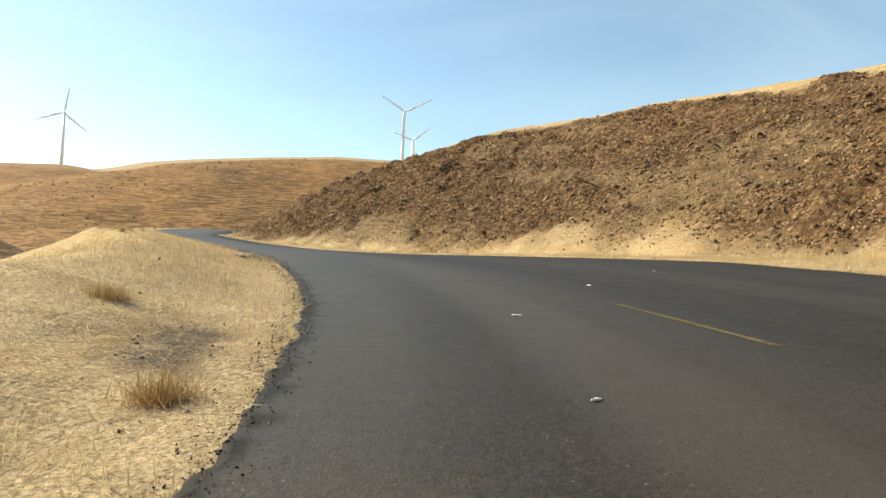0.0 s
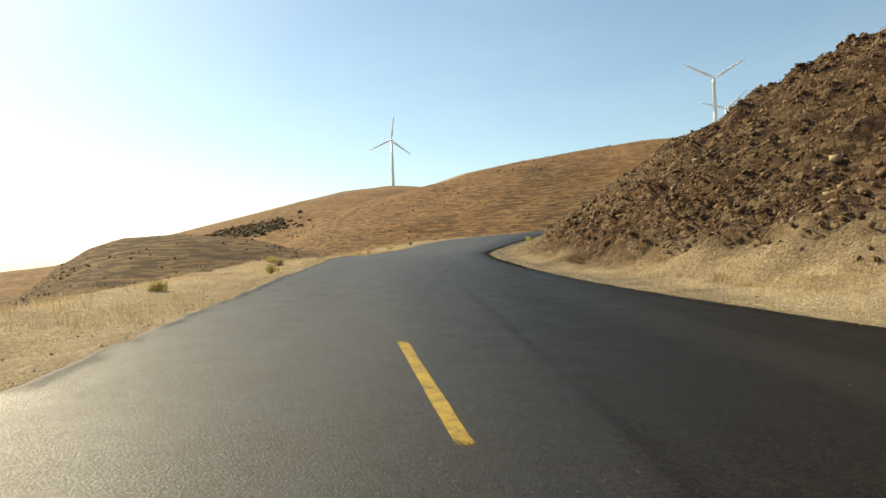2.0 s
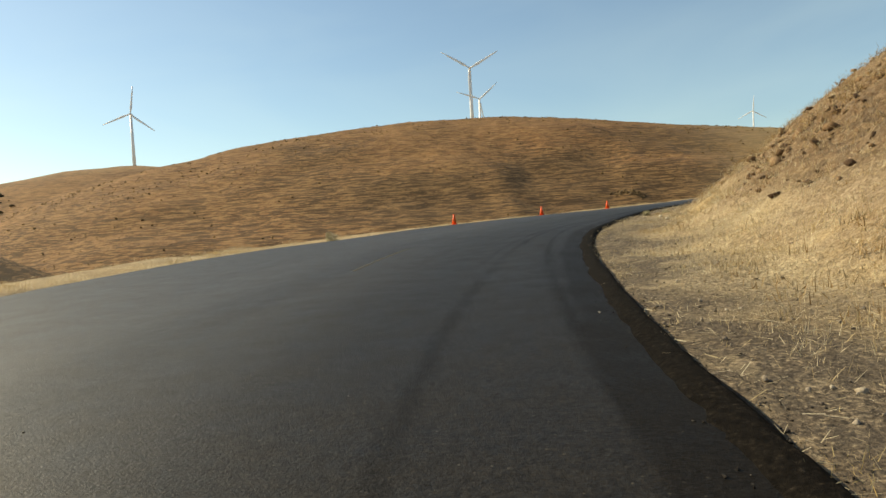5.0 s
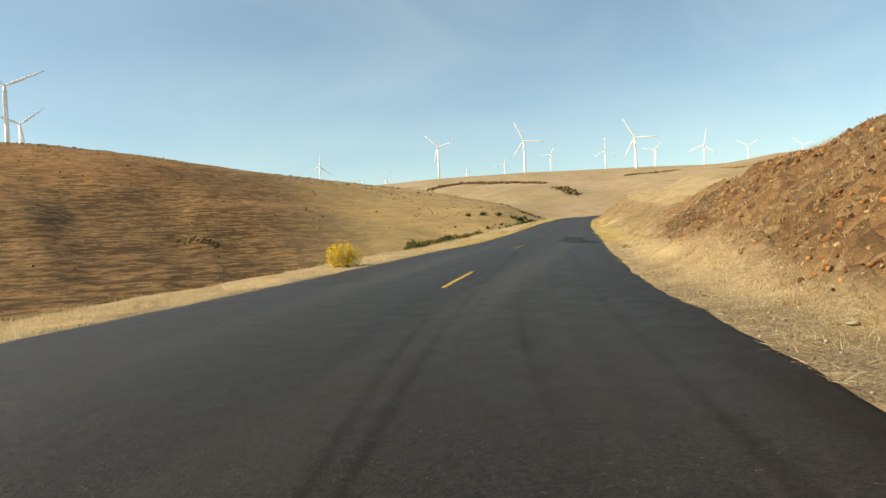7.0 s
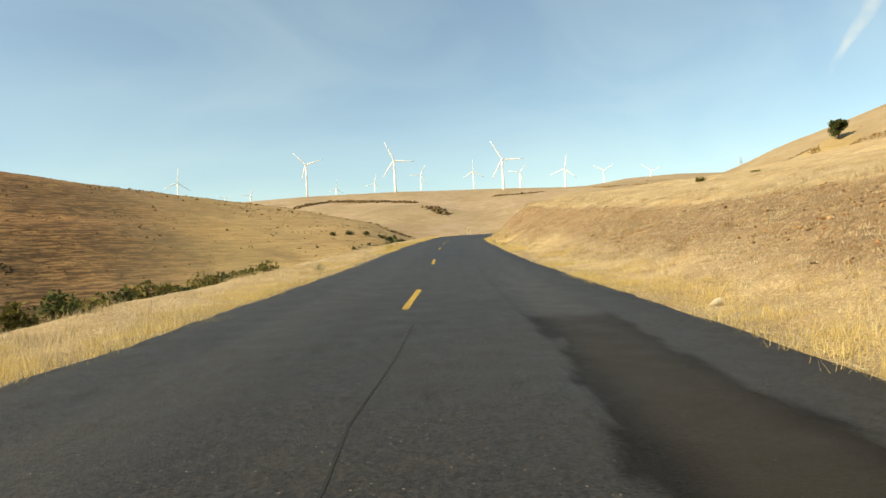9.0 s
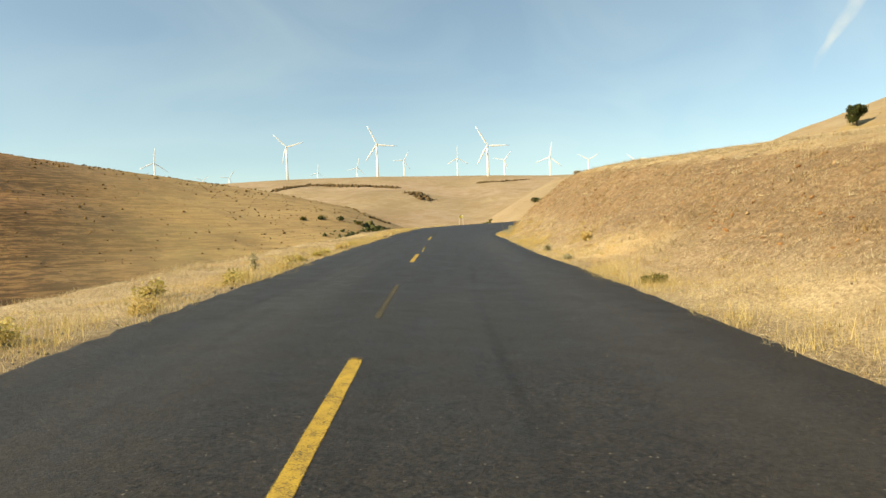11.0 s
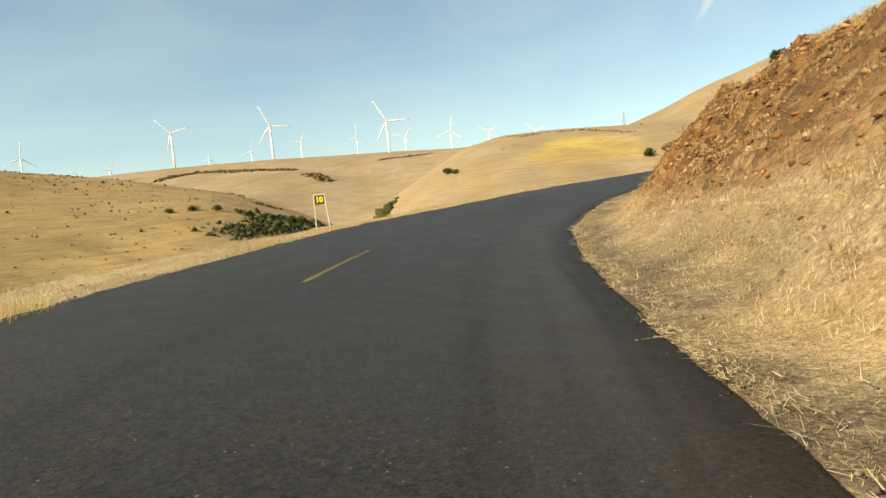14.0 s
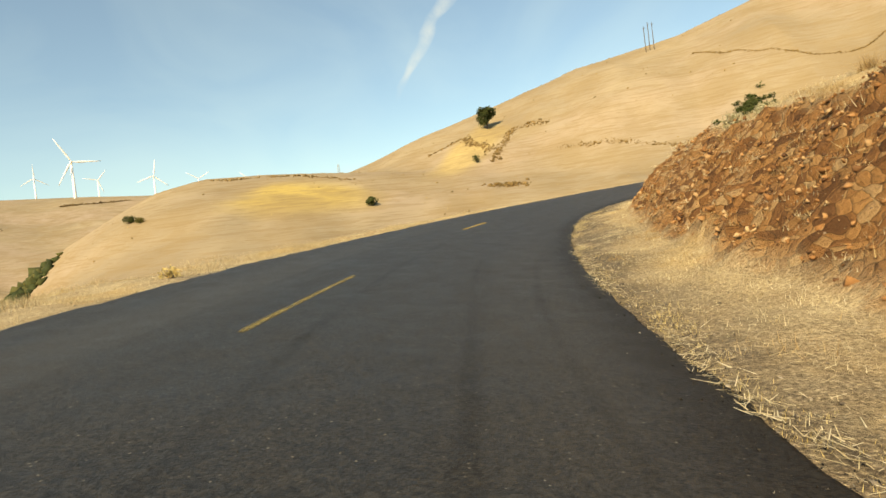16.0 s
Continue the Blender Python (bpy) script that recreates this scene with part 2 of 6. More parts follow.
def nearest(x, y):
    """For each place: the nearest point of the road's line, as s, d to the right, and its height."""
    k = np.empty(len(x), int)
    for a in range(0, len(x), 20000):
        b = slice(a, a + 20000)
        k[b] = np.argmin((x[b, None] - RL[None, ::2, 0]) ** 2 + (y[b, None] - RL[None, ::2, 1]) ** 2, 1) * 2
    dx, dy = x - RL[k, 0], y - RL[k, 1]
    d = dx * RIGHT[k, 0] + dy * RIGHT[k, 1]
    far = np.hypot(dx, dy) * np.sign(d)
    return RS[k], np.where(np.abs(far) > np.abs(d) + .5, far, d), k


def blended(x, y, values):
    """A value of the road's line carried out to places round it, weighted by nearness."""
    out = np.empty(len(x))
    lx, ly, lv = RL[::8, 0], RL[::8, 1], values[::8]
    for a in range(0, len(x), 20000):
        b = slice(a, a + 20000)
        w = ((x[b, None] - lx) ** 2 + (y[b, None] - ly) ** 2 + 9) ** -3
        out[b] = (w * lv).sum(1) / w.sum(1)
    return out


def land(x, y):
    """The ground's height at places away from the strips beside the road."""
    s, d, k = nearest(x, y)
    zroad = blended(x, y, RL[:, 2])
    sb = s
    e_r, e_l = d - right_edge(s), left_edge(s) - d
    top = blended(x, y, table(RS, BS, TOP))
    steep, verge = blended(x, y, table(RS, BS, STEEP)), blended(x, y, table(RS, BS, VERGE))
    zr = zroad - bank(s) * right_edge(s)
    back, rim = blended(x, y, table(RS, BS, BACK)), blended(x, y, table(RS, BS, RIM))
    rise = np.minimum(steep * (e_r - verge), top + back * (e_r - verge - top / steep))
    right = zr + np.clip(rise, 0, None) + rim * np.clip(e_r, 0, 40)
    right = right - 0.0008 * np.clip(e_r - 40, 0, 250) ** 2 * .5
    left = zroad - bank(s) * left_edge(s) + np.clip(left_fall(s, e_l), -14, 5)
    z = np.where(d > 0, right, left)
    on = np.where(d > 0, e_r, e_l)
    hills = np.full(len(x), -60.0)
    for spec in HILLS:
        hills = np.maximum(hills, hill(x, y, spec))
    w = smooth(30, 75, on)
    z = np.where(w > 0, np.maximum(z, z * (1 - w) + w * hills), z)
    far = smooth(300, 700, on)
    z = z * (1 - far) + np.maximum(hills, -30) * far
    z = z + 0.25 * fbm(x / 9, y / 9, 3, 3) * smooth(4, 25, on)
    # under the road and its strips the sheet lies a little lower
    deep = np.where(d > 0, smooth(17.5, 15.5, e_r), smooth(9.5, 7.5, e_l))
    return z - 0.9 * deep


def spaced(lo, hi, fine, reach):
    """Numbers that lie close together from lo to hi and ever farther apart outside."""
    inner = np.arange(lo, hi + fine, fine)
    out, step, v = [], fine, 0.0
    while v < reach:
        step *= 1.06
        v += step
        out.append(v)
    out = np.array(out)
    return np.r_[lo - out[::-1], inner, inner[-1] + out]


# ---------------------------------------------------------------- materials
class Mat:
    """A node material under way."""

    def __init__(self, name, rough=0.8, metal=0.0, spec=0.5):
        self.m = bpy.data.materials.new(name)
        self.m.use_nodes = True
        self.t = self.m.node_tree
        self.b = self.t.nodes["Principled BSDF"]
        self.b.inputs["Roughness"].default_value = rough
        self.b.inputs["Metallic"].default_value = metal
        self.b.inputs["Specular IOR Level"].default_value = spec

    def node(self, kind, **settings):
        n = self.t.nodes.new(kind)
        for k, v in settings.items():
            if k in n.inputs:
                n.inputs[k].default_value = v
        return n

    def link(self, a, b):
        self.t.links.new(a, b)

    def coords(self, kind="Object", scale=(1, 1, 1)):
        c = self.t.nodes.new("ShaderNodeTexCoord")
        m = self.t.nodes.new("ShaderNodeMapping")
        m.inputs["Scale"].default_value = scale
        self.link(c.outputs[kind], m.inputs["Vector"])
        return m.outputs[0]

    def noise(self, scale, detail=4.0, rough=0.6, vec=None, distort=0.0):
        n = self.node("ShaderNodeTexNoise", Scale=scale, Detail=detail, Roughness=rough, Distortion=distort)
        self.link(vec if vec is not None else self.coords(), n.inputs["Vector"])
        return n.outputs["Fac"]

    def cells(self, scale, feature="F1", vec=None):
        n = self.node("ShaderNodeTexVoronoi", Scale=scale)
        n.feature = feature
        self.link(vec if vec is not None else self.coords(), n.inputs["Vector"])
        return n

    def wavy(self, scale, amount):
        """Object coordinates pushed about by noise."""
        c = self.coords()
        n = self.node("ShaderNodeTexNoise", Scale=scale, Detail=3.0)
        self.link(c, n.inputs["Vector"])
        k = self.t.nodes.new("ShaderNodeVectorMath")
        k.operation = "MULTIPLY_ADD"
        self.link(n.outputs["Color"], k.inputs[0])
        k.inputs[1].default_value = (amount,) * 3
        self.link(c, k.inputs[2])
        return k.outputs[0]

    def attr(self, name):
        n = self.t.nodes.new("ShaderNodeAttribute")
        n.attribute_name = name
        return n.outputs["Fac"]

    def ramp(self, fac, stops):
        r = self.t.nodes.new("ShaderNodeValToRGB")
        e = r.color_ramp.elements
        while len(e) < len(stops):
            e.new(0.5)
        for el_, (pos, col) in zip(e, stops):
            el_.position = pos
            el_.color = (*col, 1) if len(col) == 3 else col
        self.link(fac, r.inputs[0])
        return r.outputs[0]

    def grey(self, fac, lo, hi):
        n = self.t.nodes.new("ShaderNodeMapRange")
        n.inputs[1].default_value, n.inputs[2].default_value = lo, hi
        self.link(fac, n.inputs[0])
        return n.outputs[0]

    def math(self, op, a, b):
        n = self.t.nodes.new("ShaderNodeMath")
        n.operation = op
        for k, v in enumerate((a, b)):
            if isinstance(v, (int, float)):
                n.inputs[k].default_value = v
            else:
                self.link(v, n.inputs[k])
        return n.outputs[0]

    def mix(self, fac, a, b, kind="MIX"):
        n = self.t.nodes.new("ShaderNodeMix")
        n.data_type, n.blend_type = "RGBA", kind
        for v, sock in ((fac, n.inputs[0]), (a, n.inputs[6]), (b, n.inputs[7])):
            if isinstance(v, (int, float)):
                sock.default_value = v
            elif isinstance(v, tuple):
                sock.default_value = (*v, 1)
            else:
                self.link(v, sock)
        return n.outputs[2]

    def colour(self, v):
        if isinstance(v, tuple):
            self.b.inputs["Base Color"].default_value = (*v, 1)
        else:
            self.link(v, self.b.inputs["Base Color"])
        return self

    def rough(self, v):
        self.link(v, self.b.inputs["Roughness"])
        return self

    def bump(self, height, strength=0.5, distance=0.02):
        n = self.t.nodes.new("ShaderNodeBump")
        n.inputs["Strength"].default_value, n.inputs["Distance"].default_value = strength, distance
        self.link(height, n.inputs["Height"])
        self.link(n.outputs[0], self.b.inputs["Normal"])
        return self


def ground_material():
    m = Mat("dry_ground", 0.95, spec=0.15)
    fine, mid, wide = m.noise(9, 6, .7), m.noise(0.9, 5, .65), m.noise(0.06, 4, .6)
    speck = m.noise(38, 3, .7)
    grass = m.ramp(mid, [(0.3, (.31, .228, .135)), (0.5, (.47, .365, .225)), (0.7, (.59, .48, .31))])
    tuft = m.noise(19, 7, .8)
    grass = m.mix(m.grey(tuft, .54, .42), grass, m.mix(.5, grass, (.12, .08, .04)))
    grass = m.mix(m.grey(tuft, .55, .68), grass, (.68, .56, .37))
    patchy = m.noise(.55, 3, .6)
    grass = m.mix(m.grey(patchy, .56, .70), grass, m.mix(.5, grass, (.50, .33, .13)))
    grass = m.mix(m.grey(patchy, .44, .32), grass, m.mix(.6, grass, (.33, .27, .18)))
    grass = m.mix(m.grey(speck, .50, .36), grass, m.mix(.4, grass, (.14, .095, .05)))
    grass = m.mix(m.grey(wide, .35, .7), grass, m.mix(.35, grass, (.40, .26, .13)))
    # the cut's earth shows rosy brown through thin litter, strewn with chips of stone
    litter = m.ramp(m.noise(13, 7, .8), [(0.36, (.085, .055, .036)), (0.46, (.20, .145, .094)), (0.55, (.34, .26, .175)), (0.66, (.60, .49, .35))])
    litter = m.mix(m.grey(m.noise(1.6, 4, .7), .40, .62), m.mix(.35, litter, (.24, .16, .10)), litter)
    chip = m.cells(16)
    chip_tone = m.node("ShaderNodeSeparateColor")
    m.link(chip.outputs["Color"], chip_tone.inputs[0])
    litter = m.mix(m.math("MULTIPLY", m.grey(chip_tone.outputs[0], .70, .74), m.grey(chip.outputs["Distance"], .42, .30)), litter,
                   m.ramp(chip_tone.outputs[1], [(0, (.10, .065, .045)), (.5, (.24, .15, .10)), (1, (.50, .40, .29))]))
    grass = m.mix(m.attr("litter"), grass, litter)
    # straw-strewn gravel beside the asphalt
    gravel = m.ramp(speck, [(0.32, (.035, .028, .023)), (0.48, (.085, .068, .054)), (0.60, (.20, .155, .11)), (0.74, (.52, .41, .26))])
    gravel = m.mix(m.grey(m.noise(3.2, 5, .7), .54, .44), gravel, m.mix(.6, gravel, (.055, .045, .04)))
    gravel = m.mix(m.grey(m.noise(2.4, 4, .7), .52, .66), gravel, m.mix(.4, gravel, (.55, .43, .27)))
    # broken rock and its red earth
    bent = m.wavy(3.0, .22)
    block, joint = m.cells(7.0, "F1", bent), m.cells(7.0, "DISTANCE_TO_EDGE", bent)
    pick = m.node("ShaderNodeSeparateColor")
    m.link(block.outputs["Color"], pick.inputs[0])
    pick = pick.outputs[0]
    rocky = m.ramp(pick, [(0.0, (.05, .031, .021)), (0.45, (.115, .070, .041)), (0.8, (.19, .12, .068)), (1.0, (.30, .21, .125))])
    red = m.ramp(pick, [(0.0, (.13, .055, .024)), (0.35, (.33, .148, .054)), (0.8, (.46, .235, .092)), (1.0, (.52, .34, .18))])
    rocky = m.mix(m.attr("red"), rocky, red)
    rocky = m.mix(m.grey(m.noise(14, 5, .7), .3, .7), m.mix(.25, rocky, (.05, .03, .02)), rocky)
    rocky = m.mix(m.grey(joint.outputs["Distance"], .0, .05), m.mix(.6, rocky, (.03, .018, .011)), rocky)
    # distant slopes with worn ledges along the contours, their shade coloured in, and low dark brush
    ledge = m.noise(1.0, 2.5, .6, m.coords("Object", (.045, .045, .42)), .5)
    brush = m.noise(1.3, 6, .8)
    broad = m.noise(.016, 4, .6)
    lines = m.noise(1.0, 2.0, .55, m.coords("Object", (.16, .16, 2.8)), .6)
    tussock = m.noise(.42, 7, .85)
    grain = m.noise(.16, 6, .8)
    brown = m.ramp(broad, [(0.3, (.225, .112, .046)), (0.5, (.27, .140, .058)), (0.7, (.325, .175, .073))])
    brown = m.mix(m.grey(grain, .56, .44), m.mix(.25, brown, (.36, .23, .11)), m.mix(.3, brown, (.15, .072, .032)))
    brown = m.mix(m.math("MULTIPLY", m.attr("heath_shade"), .85), brown, m.mix(.7, brown, (.098, .063, .030)))
    # trodden terraces: the shade of their steps coloured as thin dark lines along the contours, broken up by tussocks
    strength = m.math("MINIMUM", m.math("ADD", m.math("MULTIPLY", m.attr("heath_shade"), .85), m.grey(broad, 1.1, .2)), 1.0)
    step_shade = m.mix(.8, brown, (.026, .016, .008))
    for along, up, much in ((.085, 1.25, .9), (.16, 2.3, .8)):
        line = m.noise(1.0, 2.5, .55, m.coords("Object", (along, along, up)), .3)
        line = m.math("ADD", line, m.math("MULTIPLY", m.math("SUBTRACT", tussock, .5), .35))
        brown = m.mix(m.math("MULTIPLY", m.grey(line, .49, .44), m.math("MULTIPLY", strength, much)), brown, step_shade)
        # paler lines painted for the lit tops of the steps
        brown = m.mix(m.math("MULTIPLY", m.grey(line, .57, .62), m.math("MULTIPLY", strength, .15)), brown, (.34, .23, .105))
    brown = m.mix(m.math("MULTIPLY", m.grey(tussock, .49, .40), m.math("MULTIPLY", strength, .75)), brown, step_shade)
    step = m.noise(1.0, 3.0, .6, m.coords("Object", (.060, .060, 1.05)), .5)
    pale = m.ramp(m.noise(.013, 5, .6), [(0.3, (.235, .185, .127)), (0.5, (.315, .25, .17)), (0.72, (.40, .322, .215))])
    pale = m.mix(m.grey(m.noise(.007, 4, .6), .48, .64), pale, (.37, .285, .215))
    pale = m.mix(m.attr("gold"), pale, (.47, .345, .115))
    pale = m.mix(m.grey(m.noise(.045, 6, .7), .42, .58), m.mix(.55, pale, (.26, .185, .10)), pale)
    pale = m.mix(m.grey(step, .48, .42), pale, m.mix(.4, pale, (.24, .165, .085)))
    pale = m.mix(m.grey(lines, .44, .34), pale, m.mix(.35, pale, (.22, .15, .075)))
    pale = m.mix(m.grey(brush, .60, .70), pale, m.mix(.5, pale, (.17, .125, .06)))
    col = m.mix(m.attr("slope"), grass, m.mix(m.attr("pale"), brown, pale))
    col = m.mix(m.attr("gravel"), col, gravel)
    col = m.mix(m.math("MULTIPLY", m.attr("rock"), m.grey(mid, .15, .38)), col, rocky)
    m.colour(col)
    rough = m.math("MULTIPLY", m.attr("rock"), m.math("ADD", m.math("MULTIPLY", m.math("MINIMUM", joint.outputs["Distance"], .14), 4.0), m.math("MULTIPLY", m.noise(7, 8, .8), 2.5)))
    m.bump(m.math("ADD", m.math("ADD", fine, rough), m.math("MULTIPLY", m.math("ADD", ledge, lines), 2.0)), 0.8, 0.09)
    return m.m


def asphalt_material():
    m = Mat("worn_asphalt", 0.6, spec=0.35)
    fine, mid, wide = m.noise(75, 3, .7), m.noise(3.0, 5, .6), m.noise(.35, 4, .6)
    base = m.ramp(wide, [(0.3, (.0215, .0173, .0128)), (0.7, (.0310, .0252, .0188))])
    base = m.mix(m.grey(mid, .35, .7), base, m.mix(.5, base, (.048, .040, .031)))
    base = m.mix(m.grey(m.noise(22, 4, .7), .52, .40), base, m.mix(.55, base, (.007, .006, .005)))
    chips = m.cells(55)
    tone = m.node("ShaderNodeSeparateColor")
    m.link(chips.outputs["Color"], tone.inputs[0])
    base = m.mix(m.grey(tone.outputs[1], .2, 1.0), m.mix(.5, base, (.006, .005, .004)), m.mix(.17, base, (.09, .078, .062)))
    base = m.mix(m.math("MULTIPLY", m.grey(chips.outputs["Distance"], .34, .22), m.grey(tone.outputs[0], .965, .985)), base, (.20, .175, .14))
    base = m.mix(m.math("MULTIPLY", m.attr("dark"), .8), base, (.0070, .0057, .0045))
    # wear, and the sun's sheen laid into the road's left half as paler colour
    base = m.mix(m.math("MULTIPLY", m.attr("worn"), .6), base, (.062, .055, .046))
    m.colour(base)
    m.rough(m.math('ADD', m.math('MULTIPLY', mid, .25), .42))
    n = m.t.nodes.new("ShaderNodeMapRange")
    n.inputs[3].default_value, n.inputs[4].default_value = .34, .06
    m.link(m.attr("dark"), n.inputs[0])
    coarse = m.node("ShaderNodeMapRange")
    for k, v in enumerate((.36, .64, .5, 1.35)):
        coarse.inputs[k + 1].default_value = v
    m.link(m.noise(44, 5, .85), coarse.inputs[0])
    m.link(m.math("MULTIPLY", n.outputs[0], coarse.outputs[0]), m.b.inputs["Specular IOR Level"])
    m.bump(fine, 0.8, 0.006)
    return m.m


def plain(name, colour, rough=.6, metal=0.0, vary=0.12, scale=6.0, spec=.5):
    m = Mat(name, rough, metal, spec)
    dark = tuple(c * (1 - vary) for c in colour)
    m.colour(m.ramp(m.noise(scale, 5, .6), [(0.3, dark), (0.7, colour)]))
    return m.m


M_GROUND, M_ASPHALT = ground_material(), asphalt_material()
M_WHITE = plain("white_turbine_paint", (.88, .88, .87), .4, vary=.05, scale=.3)
M_BLACK = plain("black_rubber", (.03, .03, .03), .7)


# ---------------------------------------------------------------- ground
def rockiness(S, E):
    """Where the cut beside the road is bare rock, and where that rock is red."""
    v, top, k = table(S, BS, VERGE), table(S, BS, TOP), table(S, BS, STEEP)
    span = top / k
    much = table(S, (-20, 40, 50, 60, 68, 75, 95, 105, 118, 128, 138, 190, 203, 212, 330), (1, 1, 1, .75, .6, .6, .3, .75, .85, .6, .3, .35, .5, .95, 1))
    ragged = 0.35 * fbm(S * .22, E * .3, 11, 3)
    much = much * (1 - .28 * smooth(.35, .8, fbm(S * .16, E * .42, 17, 3)) * table(S, (-20, 45, 60, 330), (1, .8, .4, .2)))
    lo = table(S, (-20, 30, 41, 46, 50, 57, 64, 80, 100, 112, 130, 200, 215, 226, 330), (.05, .06, .10, .0, -.02, .2, .28, .25, .12, .12, .26, .3, .22, .0, -.05))
    f = (E - v) / span
    rock = much * smooth(lo - .08, lo + .10, f + ragged * .35) * smooth(1.04, .95, f + ragged * .10)
    # thin rock brown over the grassy slope, darkening it for tall grass's self-shadow
    rock = np.maximum(rock, .5 * smooth(v, v + 1, E) * smooth(1.0, .9, f) * table(S, (-20, 28, 38, 70, 82, 330), (.3, .6, 1, 1, 0, 0)))
    red = table(S, (-20, 60, 85, 100, 125, 140, 190, 205, 330), (.08, .15, .5, 1.2, 1.1, .6, .6, 1.3, 1.35)) * (0.65 + .5 * fbm(S * .15, E * .3, 23, 3))
    return np.clip(rock, 0, 1), np.clip(red, 0, 1)


def broken(S, E, size, seed):
    """Blocks of rock: each with a height and a tilt of its own, cracks between them."""
    x, y = S / size, E / size
    best, h = np.full(np.shape(x), 9.0), np.zeros(np.shape(x))
    for i in (-1, 0, 1):
        for j in (-1, 0, 1):
            cx, cy = np.floor(x) + i, np.floor(y) + j
            u, v = x - cx - hash2(cx, cy, seed), y - cy - hash2(cx, cy, seed + 1)
            d = u * u + v * v
            tilt = hash2(cx, cy, seed + 2) + .9 * (hash2(cx, cy, seed + 3) - .5) * u + .9 * (hash2(cx, cy, seed + 4) - .5) * v
            near = d < best
            h = np.where(near, tilt, h)
            best = np.where(near, d, best)
    return h * size


def surface(side, S, E):
    """The finely laid ground beside the road: place, rockiness and redness at s metres along and E out from the edge."""
    wob = (0.10 * vnoise(S * 1.3, S * 0 + side * 7, 5) + 0.05 * vnoise(S * 4.1, S * 0 + side * 3, 6)) * (E < 6)
    edge = right_edge(S) if side > 0 else left_edge(S)
    out = (E + wob) * side
    p, r = road_at(S, edge), on_line(S)[1]
    z = p[..., 2] + (bank_rise(S, np.clip(E, 0, None)) if side > 0 else left_fall(S, np.clip(E, 0, None)))
    rock, red = rockiness(S, E) if side > 0 else (S * 0, S * 0)
    lump = rock * (0.25 * np.abs(fbm(S * .8, E * .9, 2, 3)) + table(S, (0, 40, 60, 195, 208, 330), (.40, .34, .24, .2, .24, .24)) * broken(S, E, .9, 9) + .46 * broken(S, E, .38, 19) - .26) if side > 0 else S * 0
    lump = lump + .05 * fbm(S * 1.1, E * 1.1, 4, 3) * smooth(.1, 1.2, E)
    return np.stack([p[..., 0] + r[..., 0] * out, p[..., 1] + r[..., 1] * out, z + lump], -1), rock, red


def gravelly(side, S, E):
    if side > 0:
        wide = table(S, (-20, 25, 60, 75, 92, 102, 190, 205, 330), (.8, .8, 1.3, 2.0, 1.7, .9, .5, 1.3, 1.4))
        much = table(S, (-20, 40, 48, 100, 112, 196, 202, 330), (.3, .5, .9, .9, .4, .3, .85, .9))
    else:
        wide = table(S, (-20, 30, 45, 330), (2.2, 2.0, 1.2, 1))
        much = table(S, (-20, 40, 60, 105, 125, 330), (.15, .25, .65, .7, .5, .5))
        patch = smooth(1.0, .4, np.hypot((S - 4.9) / 1.5, (E - .75) / .45) + .3 * fbm(S * 1.5, E * 1.5, 37, 3))
        patch = np.maximum(patch, smooth(1.0, .4, np.hypot((S - 17.6) / 2.4, (E - .3) / .75) + .3 * fbm(S * 1.5, E * 1.5, 38, 3)))
        return np.maximum(smooth(1.0, .3, E / wide + .35 * fbm(S * .5, E * .7, 31, 3)) * much, patch)
    return smooth(1.0, .3, E / wide + .35 * fbm(S * .5, E * .7, 31, 3)) * much


def littered(S, E):
    """Where the bank's earth shows through a thin litter of straw."""
    v, top, k = table(S, BS, VERGE), table(S, BS, TOP), table(S, BS, STEEP)
    f = (E - v) / (top / k)
    much = table(S, (-20, 30, 40, 75, 100, 125, 140, 160, 175, 210, 330), (.2, .3, .9, .9, .8, .8, .75, .65, .8, .8, .7))
    return np.clip(much * smooth(-.05, .25, f + .18 * fbm(S * .3, E * .5, 151, 3)) * smooth(1.08, .9, f + .1 * fbm(S * .25, E * .3, 153, 3)), 0, 1)


SHEET = []


def sheet_z(x, y):
    """The open ground's height, read from its laid sheet."""
    xs, ys, Z = SHEET
    i, j = np.clip(np.searchsorted(xs, x) - 1, 0, len(xs) - 2), np.clip(np.searchsorted(ys, y) - 1, 0, len(ys) - 2)
    u, v = (x - xs[i]) / (xs[i + 1] - xs[i]), (y - ys[j]) / (ys[j + 1] - ys[j])
    return (Z[i, j] * (1 - u) + Z[i + 1, j] * u) * (1 - v) + (Z[i, j + 1] * (1 - u) + Z[i + 1, j + 1] * u) * v


